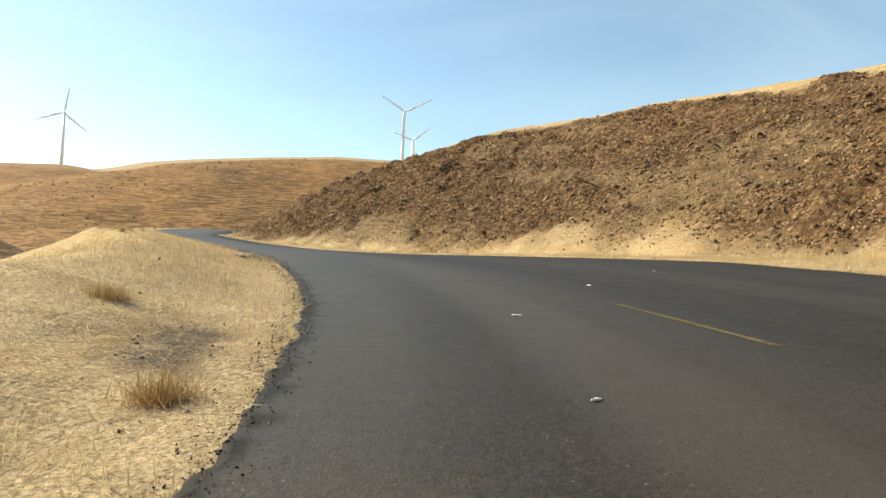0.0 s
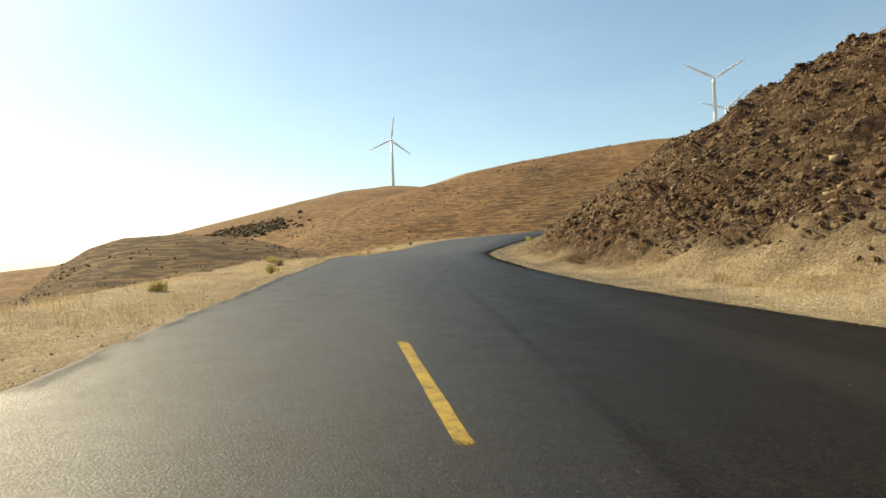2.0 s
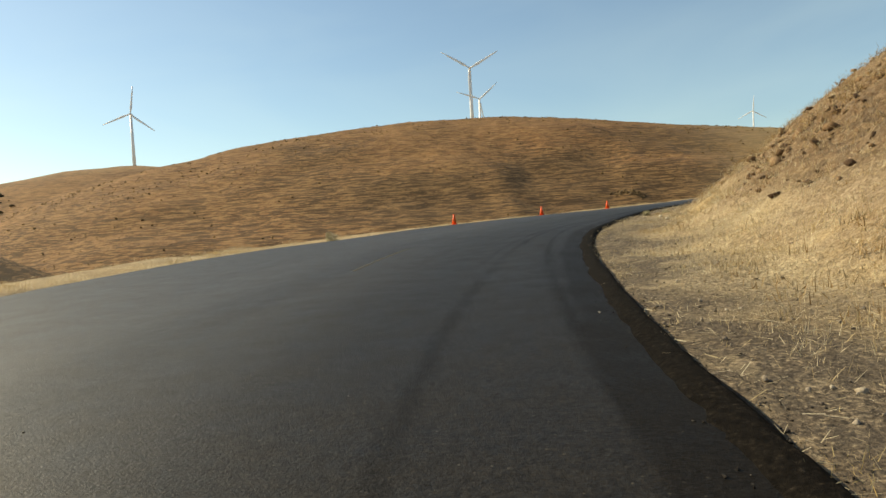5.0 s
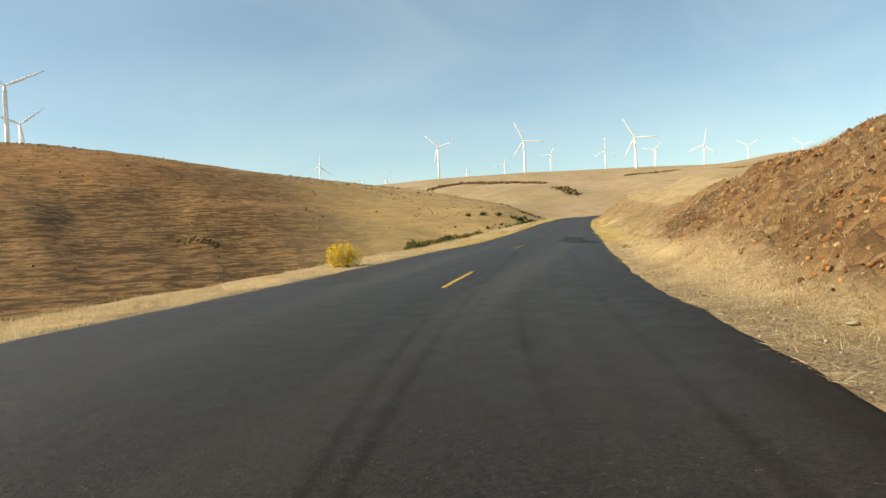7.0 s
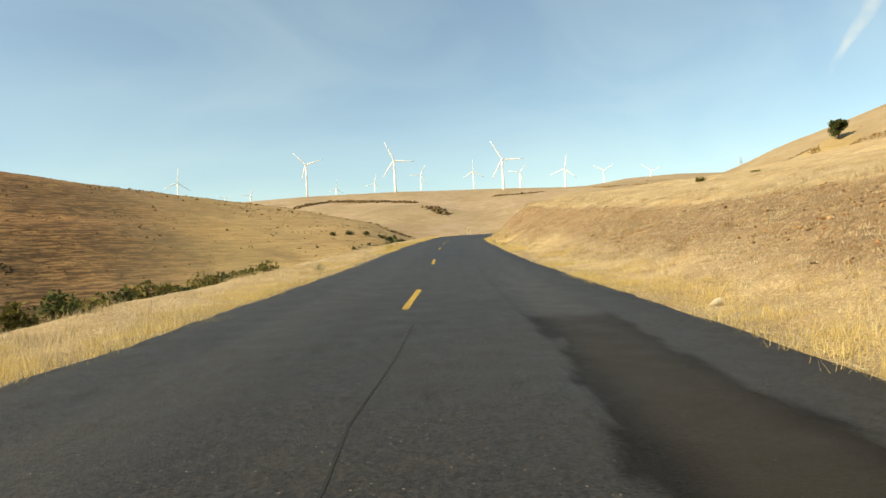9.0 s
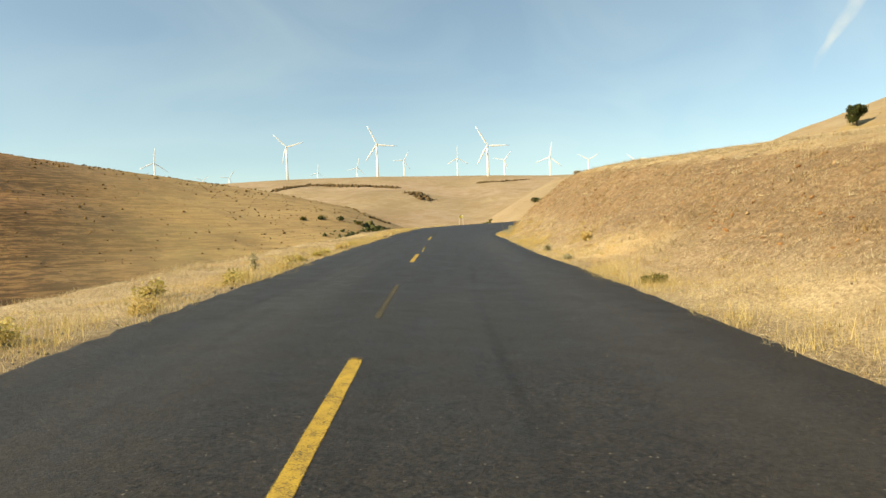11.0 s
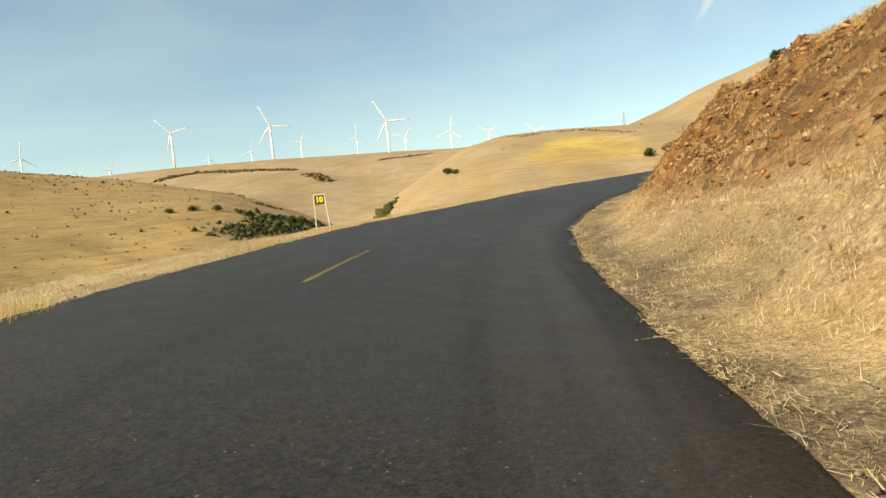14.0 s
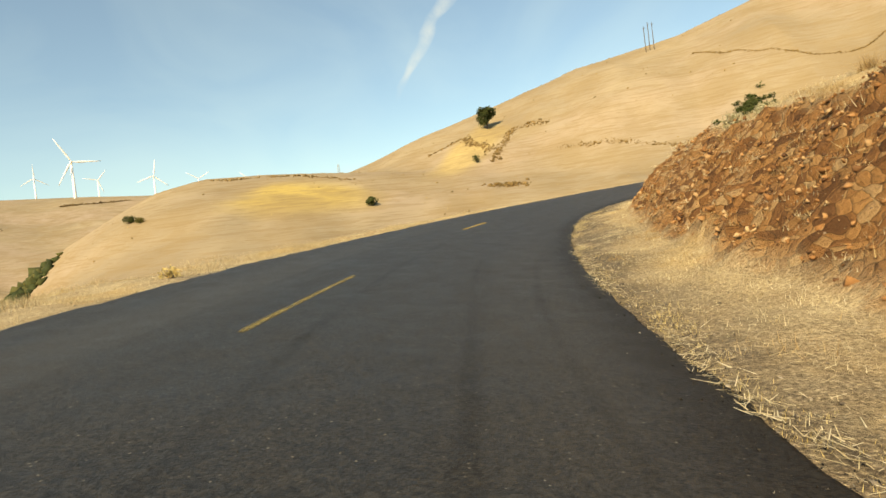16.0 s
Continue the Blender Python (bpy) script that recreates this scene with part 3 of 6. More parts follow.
def build_ground():
    xs, ys = spaced(-105, 125, 1.25, 3600), spaced(-30, 250, 1.25, 3600)
    X, Y = np.meshgrid(xs, ys, indexing="ij")
    x, y = X.ravel(), Y.ravel()
    z = land(x, y)
    SHEET.extend((xs, ys, z.reshape(len(xs), len(ys))))
    verts, quads = [np.stack([x, y, z], 1)], [grid_quads(len(xs), len(ys))[:, ::-1]]
    s, d, k = nearest(x, y)
    on = np.where(d > 0, d - right_edge(s), left_edge(s) - d)
    azim = np.degrees(np.arctan2(x - 20, y - 130))
    far = np.where(d > 0, smooth(60, 130, on), smooth(12, 40, on))
    pale = np.maximum(np.maximum(smooth(30, 42, azim), .7 * smooth(6, 24, azim)), smooth(700, 1000, np.hypot(x, y - 100)))
    pale = np.where(d > 0, 1.0, pale)
    zero = np.zeros(len(x))
    rr = np.hypot(x + 18, y - 80)
    # dark heath on the brown hill, plus the near left hill's shading as colour
    heath_shade = np.where(d < 0, smooth(450, 300, rr + 110 * fbm(x / 70, y / 70, 131, 3)) * smooth(50, 90, rr) * smooth(32, 12, azim) * np.maximum(.25 + .75 * smooth(-36, -22, azim), smooth(260, 200, rr)), 0)
    gold = np.maximum(smooth(1.1, .5, np.hypot((x - 243) / 26, (y - 264) / 22) + .25 * vnoise(x / 12, y / 12, 7)), smooth(1.1, .5, np.hypot((x - 330) / 60, (y - 230) / 14) + .4 * vnoise(x / 20, y / 20, 8)) * .6)
    gold = np.maximum(gold, np.where(d < 0, .5 * smooth(6, 20, azim) * smooth(44, 32, azim) * smooth(650, 500, rr), 0))
    data = {"heath_shade": [heath_shade], "gold": [gold], "rock": [zero], "red": [zero], "gravel": [zero], "litter": [zero], "slope": [far], "pale": [pale]}
    n = len(x)
    for side, width, ds, de in ((1, 18.0, .2, .2), (-1, 10.0, .33, .33)):
        ss = np.arange(RS[0] + 1, RS[-1] - 1, ds)
        ee = np.r_[-0.35, np.arange(0, width, de)]
        S, E = np.meshgrid(ss, ee, indexing="ij")
        p, rock, red = surface(side, S, E)
        p[:, 0, 2] -= .10
        q = grid_quads(len(ss), len(ee))
        verts.append(p.reshape(-1, 3))
        quads.append((q if side < 0 else q[:, ::-1]) + n)
        n += S.size
        for key, val in (("rock", rock), ("red", red), ("gravel", gravelly(side, S, E)), ("litter", littered(S, E) if side > 0 else S * 0), ("slope", S * 0), ("pale", S * 0), ("heath_shade", S * 0), ("gold", S * 0)):
            data[key].append(val.ravel())
    me = fast_mesh("ground", np.concatenate(verts), quads=np.concatenate(quads))
    for key, val in data.items():
        attribute(me, key, np.concatenate(val))
    me.materials.append(M_GROUND)
    return tagged(new("ground", me), "rolling hills of dry golden grass with cut rocky banks", "ground", kind="structure")


ground = build_ground()


# long tyre marks: from s to s, from d to d, half width
TYRES = ((100, 131, -.55, -.45, .09), (103, 128, .28, .65, .09), (106, 127, -.12, -.5, .07), (108, 150, 1.3, .9, .10), (112, 124, -2.2, -1.2, .09), (100, 120, .9, 1.4, .08),
         (131, 136.5, -1.75, -2.2, .06), (118, 134, 2.2, .6, .08), (60, 98, -.6, .3, .12), (64, 101, .4, .7, .10), (88, 112, -.9, -.5, .09), (84, 108, -3.2, -2.4, .10), (80, 102, -.2, .5, .08),
         (152, 176, .3, .4, .09), (160, 178, -1.6, -1.78, .10), (168, 180, .05, -.3, .08), (163, 186, -2.1, -2.3, .09), (186, 208, -.2, -.2, .16), (193, 212, .12, .4, .12), (200, 210, .58, .8, .10),
         (176, 196, -2.4, -2.7, .10), (203, 236, -.3, .1, .10), (222, 240, .62, .8, .09), (226, 238, -.35, .12, .09), (215, 245, -1.1, -.9, .11), (222, 244, -2.2, -2.0, .10), (34, 60, -1.6, -.6, .12),
         (42, 58, -2.2, -2.6, .12), (36, 56, -.2, -.1, .09), (24, 44, 1.2, .0, .10))
# curled skids: the middle in s and d, the bow along and across, half width
CURLS = ((134.6, -1.3, 1.9, 1.05, .07, .3), (133.4, .0, .35, 1.1, .06, 2.2), (199.6, -1.75, 2.0, .6, .07, .9), (122.6, 1.2, 3.0, .35, .06, 1.2))


def build_road():
    s = np.r_[np.arange(RS[0] + .5, 1, .25), np.arange(1, 14, .07), np.arange(14, RS[-1] - .5, .25)]
    n_f = 161
    f = np.linspace(0, 1, n_f)
    S, F_ = np.meshgrid(s, f, indexing="ij")
    ragged = .03 * vnoise(S * 2.1, S * 0, 41) + .03 * vnoise(S * 5.3, S * 0, 43) + .035 * vnoise(S * 14, S * 0, 45)
    L = left_edge(S) - .02 + ragged
    R = right_edge(S) + .02 + .018 * vnoise(S * 1.7, S * 0, 47) + .03 * vnoise(S * 3.9, S * 0, 49)
    D = L + (R - L) * F_
    top = road_at(S, D, .03)
    n = S.size
    # the asphalt's broken edges go down into the ground
    el_, er = road_at(s, L[:, 0] - .05, -.12), road_at(s, R[:, -1] + .05, -.12)
    verts = np.concatenate([top.reshape(-1, 3), el_, er])
    q = [grid_quads(len(s), n_f)[:, ::-1]]
    i = np.arange(len(s) - 1)
    q.append(np.stack([i * n_f, n + i, n + i + 1, (i + 1) * n_f], 1))
    q.append(np.stack([i * n_f + n_f - 1, (i + 1) * n_f + n_f - 1, n + len(s) + i + 1, n + len(s) + i], 1))
    me = fast_mesh("road", verts, quads=np.concatenate(q))
    mid = (L + R) / 2
    lane = np.abs(D - mid)
    # wheel tracks, darker streaks between them, and a dark repair in the right-hand lane
    streak = .5 * smooth(.25, .9, vnoise(S * .035, D * 2.3, 51)) + .35 * smooth(.2, .8, vnoise(S * .02 + 7, D * 5.1, 57))
    repair = (smooth(-.04, .04, D - table(S, (127.5, 129.5, 131.5, 133, 135.5, 138.5), (1.25, 1.1, .68, .74, .95, .95)) + .12 * fbm(S * 2.2, D * 2.2, 61, 3))
              * smooth(.05, -.05, D - table(S, (127.5, 129.4, 131, 132, 136, 138.5), (2.45, 2.4, 2.3, 1.78, 1.8, 2.0)) + .10 * fbm(S * 2.4, D * 2.0, 65, 3))
              * smooth(128.7, 129.0, S + .35 * vnoise(D * 2, S * .2, 63)) * smooth(137.2, 136.5, S + .4 * vnoise(D * 3, S * .2, 69)))
    inner = smooth(.55, .1, R - D) * table(S, (-18, 48, 54, 96, 106, 200, 205, 330), (.1, .2, 1, 1, .2, .2, .5, .5))
    skid = np.zeros(S.shape)
    for s0, s1, d0, d1, w in TYRES:
        u = np.clip((S - s0) / (s1 - s0), 0, 1)
        line = d0 + (d1 - d0) * u + .15 * np.sin(u * 5 + s0)
        skid = np.maximum(skid, smooth(w * .6, w * .25, np.abs(D - line)) * smooth(0, .12, u) * smooth(1, .8, u) * (.55 + .3 * vnoise(S * .7, D, s0)))
    for s0, d0, ls, ld, w, ph in CURLS:
        u = np.clip((S - s0) / ls, -1, 1)
        line = d0 + ld * (u + .35 * np.sin(2.2 * u + ph))
        skid = np.maximum(skid, .8 * smooth(w, w * .3, np.abs(D - line)) * smooth(1, .75, np.abs((S - s0) / ls)))
    # newer asphalt, and the right side coloured darker where the sun's sheen is missing
    fresh_dim = table(S, (-18, 20, 36, 106, 118, 330), (.1, .35, .85, .55, .12, 0)) * smooth(0, 3, D + .5 * vnoise(S * .05, D * .4, 79) - table(S, (-18, 58, 76, 330), (-1.6, -1.6, -3.6, -3.6)))
    crumbly = smooth(.16, .05, D - L + .10 * fbm(S * 5, D * 5, 73, 2)) * table(S, (-18, 14, 60, 110, 330), (.8, .8, .9, .4, .3))
    dark = np.clip(streak * .22 + repair + inner + skid * .42 + fresh_dim + crumbly, 0, 1)
    worn = smooth(.55, .2, np.abs(lane - 1.5)) * (.25 + .35 * vnoise(S * .06, D * .8, 71))
    worn = worn + smooth(.35, .05, D - L) * table(S, (-18, 60, 110, 330), (0, 0, .4, .4)) + .5 * smooth(.2, .7, fbm(S * .07, D * .35, 77, 3)) * table(S, (-18, 5, 14, 30, 60, 330), (.2, .8, .9, .6, .3, .2))
    # paler left half: worn asphalt, with the sun's sheen on it lightened in
    worn = worn + table(S, (-18, 4, 10, 38, 70, 84, 330), (.3, .5, .75, .9, .8, 0, 0)) * smooth(1.1, 0, D - table(S, (-18, 12, 30, 42, 330), (2.0, 2.0, .4, -1.7, -1.7))) * (.55 + .45 * vnoise(S * .05, D * 1.6, 87))
    extra = np.zeros(2 * len(s))
    attribute(me, "dark", np.r_[dark.ravel(), extra + 1])
    attribute(me, "worn", np.r_[np.clip(worn, 0, 1).ravel(), extra])
    me.materials.append(M_ASPHALT)
    return tagged(new("road", me), "narrow two-lane road of worn dark asphalt", "road", kind="structure")


road = build_road()


def asphalt_lip(s0, s1):
    """A low ragged kerb of dark asphalt along the inside of the long bend."""
    s = np.arange(s0, s1, .12)
    grow = smooth(s0, s0 + 5, s) * smooth(s1, s1 - 5, s)
    rows = []
    for d, up in ((-.15, .006), (-.11, .018), (-.06, .034), (-.01, .036), (.03, .02), (.08, -.06)):
        wob = .012 * vnoise(s * 1.3, s * 0 + d * 3, 191) + .012 * vnoise(s * 4.5, s * 0 + d * 17, 193)
        lump = .008 * vnoise(s * 3.1, s * 0 + d * 23, 195) + .006 * vnoise(s * 8, s * 0 + d * 31, 197)
        rows.append(road_at(s, right_edge(s) + d * grow + wob * grow, .02 + (up + lump) * grow))
    v = np.stack(rows, 1).reshape(-1, 3)
    me = fast_mesh("asphalt_lip", v, quads=grid_quads(len(s), 6)[:, ::-1], shade=False)
    m = Mat("crumbly_asphalt", .95, spec=.05)
    m.colour(m.ramp(m.noise(28, 5, .8), [(.38, (.004, .0033, .0026)), (.58, (.013, .0105, .008)), (.72, (.05, .04, .03))]))
    m.bump(m.noise(45, 5, .8), .9, .012)
    me.materials.append(m.m)
    ob = new("asphalt_lip", me)
    ob.parent = road
    return tagged(ob, "raised crumbly lip of black asphalt")


asphalt_lip(42, 101)


# ---------------------------------------------------------------- wind turbines
def turbine(x, y, hub_z, blade, turn, spin, tower=None, name="wind_turbine"):
    """A three-bladed turbine with its hub at a height; turn: where its rotor faces; spin: the rotor's angle."""
    base_z = hub_z - blade * 2.4
    root = new(name)
    root.matrix_world = pose(x, y, base_z, 0, 0, 0)
    h = hub_z - base_z
    bm = bmesh.new()
    bmesh.ops.create_cone(bm, cap_ends=True, segments=16, radius1=blade * .068, radius2=blade * .042, depth=h - blade * .03,
                          matrix=Matrix.Translation((0, 0, (h - blade * .03) / 2)))
    part("tower", bm, M_WHITE, root, smooth_faces=True)
    facing = pose(0, 0, h, 0, 0, turn)
    bm = bmesh.new()
    bmesh.ops.create_cube(bm, size=1, matrix=facing @ Matrix.Translation((0, blade * .05, blade * .012)) @ Matrix.Diagonal((blade * .07, blade * .24, blade * .075, 1)))
    bmesh.ops.bevel(bm, geom=list(bm.edges), offset=blade * .014, segments=2, affect="EDGES")
    part("nacelle", bm, M_WHITE, root, smooth_faces=True)
    bm = bmesh.new()
    bmesh.ops.create_uvsphere(bm, u_segments=12, v_segments=8, radius=blade * .042, matrix=facing @ Matrix.Translation((0, -blade * .10, 0)) @ Matrix.Diagonal((1, 1.3, 1, 1)))
    part("hub", bm, M_WHITE, root, smooth_faces=True)
    for k in range(3):
        bm = bmesh.new()
        stations = ((.03, .042, .042), (.10, .048, .034), (.22, .080, .026), (.5, .060, .018), (.8, .042, .012), (1.0, .022, .006))
        rings = []
        m = facing @ Matrix.Translation((0, -blade * .10, 0)) @ Matrix.Rotation(radians(spin + 120 * k), 4, "Y")
        for r, chord, thick in stations:
            ring = [bm.verts.new(m @ Vector((blade * (chord * math.cos(a) * .5 + chord * .15), blade * thick * math.sin(a) * .5, blade * r)))
                    for a in np.linspace(0, 2 * math.pi, 8, endpoint=False)]
            rings.append(ring)
        for lo, hi_ in zip(rings, rings[1:]):
            for n in range(8):
                bm.faces.new((lo[n], lo[(n + 1) % 8], hi_[(n + 1) % 8], hi_[n]))
        bm.faces.new(rings[0][::-1])
        bm.faces.new(rings[-1])
        part("blade", bm, M_WHITE, root, smooth_faces=True)
    return tagged(root, "white three-bladed wind turbine standing on a grassy ridge", "wind turbine", "turbines on the ridges")


def placed_far(az, el_, dist, eye=(10, 125, 7)):
    return (eye[0] + dist * math.sin(radians(az)), eye[1] + dist * math.cos(radians(az)), eye[2] + dist * math.tan(radians(el_)))


# place of the hub, blade length, facing and rotor angle
for (x, y, z), blade, turn, spin in (
    ((-721, 1213, 244), 52, 20, 8), ((-105, 1493, 341), 70, 5, 62), ((1088, 2027, 353), 58, -35, 75),
    ((1164, 1645, 311), 60, -35, 95), ((1017, 1072, 215), 47, -40, 90), ((942, 2815, 391), 60, -25, 5),
    ((1824, 1535, 302), 52, -50, 10),
):
    turbine(x, y, z, blade, turn, spin)


# ---------------------------------------------------------------- traffic cones
M_CONE = plain("orange_cone_plastic", (.98, .125, .018), .5, vary=.06, scale=14)
glow = M_CONE.node_tree.nodes["Principled BSDF"]
glow.inputs["Subsurface Weight"].default_value = .3
glow.inputs["Subsurface Radius"].default_value = (.05, .01, .004)


def traffic_cone():
    root = new("traffic_cone")
    bm = bmesh.new()
    bmesh.ops.create_cube(bm, size=1, matrix=Matrix.Translation((0, 0, .015)) @ Matrix.Diagonal((.28, .28, .03, 1)))
    bmesh.ops.bevel(bm, geom=[e for e in bm.edges], offset=.006, segments=2, affect="EDGES")
    part("base", bm, M_CONE, root)
    bm = bmesh.new()
    bmesh.ops.create_cone(bm, cap_ends=True, segments=24, radius1=.108, radius2=.027, depth=.428, matrix=Matrix.Translation((0, 0, .24)))
    part("body", bm, M_CONE, root, smooth_faces=True)
    return tagged(root, "orange plastic traffic cone standing on the road's edge", "traffic cone", "cones along the bend")


def stand(s, d, up=0.0):
    p = road_at(s, d, up)
    return pose(float(p[0]), float(p[1]), float(p[2]), 0, 0, -math.degrees(float(on_line(np.float64(s))[2])))


cone = traffic_cone()
spots = [(96.86, -7.7), (103.12, -7.22), (107.95, -6.3)]
cone.matrix_world = stand(*spots[0])
for spot in spots[1:]:
    copy_thing(cone, stand(*spot))


# ---------------------------------------------------------------- more materials
def leaf_material(name, stops, through_light=.35, rough=.8, tints=None):
    """Thin leaves or stalks: each island its own tone, part of the light going through."""
    m = Mat(name, rough, spec=.2)
    geo = m.t.nodes.new("ShaderNodeNewGeometry")
    col = m.ramp(geo.outputs["Random Per Island"], stops)
    if tints:
        where = m.noise(.8, 3, .6)
        col = m.mix(m.grey(where, .54, .68), col, m.mix(.6, col, tints[0]))
        col = m.mix(m.grey(where, .46, .32), col, m.mix(.6, col, tints[1]))
    m.colour(col)
    tr = m.t.nodes.new("ShaderNodeBsdfTranslucent")
    mx = m.t.nodes.new("ShaderNodeMixShader")
    mx.inputs[0].default_value = through_light
    m.link(col, tr.inputs[0])
    m.link(m.b.outputs[0], mx.inputs[1])
    m.link(tr.outputs[0], mx.inputs[2])
    m.link(mx.outputs[0], m.t.nodes["Material Output"].inputs[0])
    return m.m


def stone_material(name, stops):
    m = Mat(name, .92, spec=.25)
    geo = m.t.nodes.new("ShaderNodeNewGeometry")
    info = m.t.nodes.new("ShaderNodeObjectInfo")
    pick = m.math("FRACT", m.math("ADD", geo.outputs["Random Per Island"], info.outputs["Random"]), 0)
    col = m.ramp(pick, stops)
    m.colour(m.mix(m.grey(m.noise(7, 6, .7), .3, .7), m.mix(.25, col, (.03, .022, .018)), col))
    m.bump(m.noise(16, 6, .7), .7, .03)
    return m.m


def paint_material():
    m = Mat("worn_yellow_paint", .75, spec=.3)
    wear = m.math("ADD", m.math("MULTIPLY", m.noise(120, 4, .8), .75), m.math("MULTIPLY", m.noise(9, 4, .6), .35))
    m.colour(m.ramp(wear, [(.36, (.54, .36, .05)), (.54, (.40, .265, .045)), (.66, (.06, .048, .028))]))
    m.bump(m.noise(140, 3, .7), .4, .003)
    m.link(m.grey(m.math("ADD", m.attr("rim"), m.math("MULTIPLY", m.noise(60, 4, .8), -.9)), -.2, .15), m.b.inputs["Alpha"])
    return m.m


def faded_material(name="nearly_worn_off_paint", lo=(.04, .036, .028), hi=(.12, .10, .05)):
    m = Mat(name, .75, spec=.3)
    m.colour(m.ramp(m.noise(60, 4, .75), [(.40, lo), (.60, hi)]))
    gone = m.math("ADD", m.math("MULTIPLY", m.noise(45, 4, .8), -.95), m.math("MULTIPLY", m.noise(3.0, 3, .6), -.6))
    m.link(m.grey(m.math("ADD", m.attr("rim"), gone), -.25, .35), m.b.inputs["Alpha"])
    return m.m


M_STRAW = leaf_material("dry_straw", [(0, (.32, .235, .125)), (.4, (.47, .37, .215)), (.8, (.60, .49, .31)), (1, (.69, .60, .43))], tints=((.50, .35, .15), (.34, .28, .20)))
M_BLEACH = leaf_material("bleached_straw", [(0, (.48, .385, .22)), (.5, (.66, .55, .36)), (1, (.77, .69, .51))])
M_GOLD = leaf_material("golden_grass", [(0, (.44, .32, .12)), (.5, (.60, .46, .19)), (1, (.71, .58, .30))])
M_SCRUB = leaf_material("grey_brown_scrub", [(0, (.22, .165, .095)), (.5, (.36, .28, .17)), (1, (.50, .42, .29))], .25)
M_SAGE = leaf_material("grey_green_sage", [(0, (.26, .235, .13)), (.5, (.42, .38, .24)), (1, (.60, .55, .40))], .3)
M_WEED = leaf_material("yellow_green_weed", [(0, (.36, .29, .08)), (.5, (.52, .42, .14)), (1, (.64, .54, .24))], .3)
M_GREEN = leaf_material("dull_green_leaves", [(0, (.025, .035, .012)), (.5, (.055, .07, .02)), (1, (.10, .11, .035))], .25)
M_OLIVE = leaf_material("olive_leaves", [(0, (.07, .07, .02)), (.5, (.12, .115, .03)), (1, (.19, .16, .05))], .25)
M_FLOWER = leaf_material("yellow_blossom", [(0, (.52, .33, .01)), (.5, (.75, .52, .02)), (1, (.85, .65, .06))], .3)
M_BARK = plain("grey_bark", (.14, .10, .075), .9, vary=.5, scale=9)
M_DARKROCK = stone_material("brown_basalt", [(0, (.085, .050, .030)), (.35, (.155, .093, .05)), (.65, (.235, .143, .075)), (.88, (.32, .21, .12)), (1, (.42, .31, .2))])
M_REDROCK = stone_material("rust_red_rock", [(0, (.10, .048, .025)), (.4, (.30, .140, .054)), (.7, (.42, .22, .095)), (1, (.52, .36, .20))])
M_SCREE = stone_material("rosy_scree", [(0, (.11, .070, .048)), (.5, (.25, .165, .11)), (.85, (.40, .29, .20)), (1, (.56, .46, .34))])
M_PEBBLE = stone_material("grey_gravel", [(0, (.10, .08, .065)), (.6, (.22, .18, .14)), (1, (.46, .39, .30))])
M_CRUMB = stone_material("asphalt_crumb", [(0, (.012, .010, .009)), (.7, (.03, .026, .022)), (.9, (.08, .07, .06)), (1, (.4, .36, .3))])
M_GRIT = stone_material("road_grit", [(0, (.012, .010, .008)), (.45, (.05, .043, .035)), (.75, (.22, .19, .15)), (1, (.6, .55, .46))])
M_CHALK = stone_material("pale_stone", [(0, (.50, .44, .33)), (1, (.66, .60, .48))])
M_PAINT, M_FADED = paint_material(), faded_material()
M_HALF = faded_material("half_worn_paint", (.06, .05, .028), (.34, .26, .085))
M_DULL = faded_material("faded_yellow_paint", (.04, .035, .024), (.19, .15, .055))
M_CRACK = plain("tar_crack", (.008, .007, .006), .8)
M_TWIG = leaf_material("brown_dead_stalks", [(0, (.20, .12, .05)), (.5, (.34, .22, .10)), (1, (.50, .37, .20))], .25)
M_POST = plain("white_painted_pipe", (.78, .77, .74), .5, vary=.2, scale=20)
M_PANEL = plain("black_sign_board", (.018, .018, .016), .5)
M_FIGURE = plain("yellow_sign_paint", (.85, .72, .02), .5, vary=.05)
M_POLE = plain("weathered_wood", (.12, .09, .065), .9, vary=.4, scale=5)
M_STEEL = plain("grey_galvanised_steel", (.42, .43, .45), .5, .3)


# ---------------------------------------------------------------- markings
def ribbon(s0, s1, d0, d1, width, up, step=.2):
    s = np.linspace(s0, s1, max(3, int(abs(s1 - s0) / step)))
    u = (s - s0) / (s1 - s0)
    d = d0 + (d1 - d0) * u
    w = width * .5 * (1 + .05 * vnoise(s * 7, s * 0, 5))
    across = np.array([-1, -.75, 0, .75, 1.0])
    v = road_at(s[:, None] + 0 * across, d[:, None] + w[:, None] * across, up).reshape(-1, 3)
    rim = np.minimum(np.array([.15, .75, 1, .75, .15])[None], np.clip(np.minimum(s - s[0], s[-1] - s) / .12, .1, 1)[:, None])
    return v, grid_quads(len(s), 5)[:, ::-1], rim.ravel()


def mark(name, spec, material, up, label=""):
    v, q, rim = ribbon(*spec, up)
    me = fast_mesh(name, v, quads=q, shade=False)
    attribute(me, "rim", rim)
    me.materials.append(material)
    ob = new(name, me)
    ob.parent = road
    return tagged(ob, label)


for s0, s1, d0, d1 in ((32.8, 35.5, .07, -.36), (112.0, 115.25, -1.0, -.88), (125.45, 128.5, -.78, -.69), (137.4, 140.3, -.5, -.42), (148.2, 151.2, -.40, -.42),
                       (160.2, 163.2, -.58, -.66), (172.05, 174.9, -.95, -1.0), (183.4, 186.4, -1.32, -1.43), (243.4, 246.4, -1.35, -1.3)):
    mark("centre_dash", (s0, s1, d0, d1, .10), M_PAINT, .0327, "worn yellow paint dash")
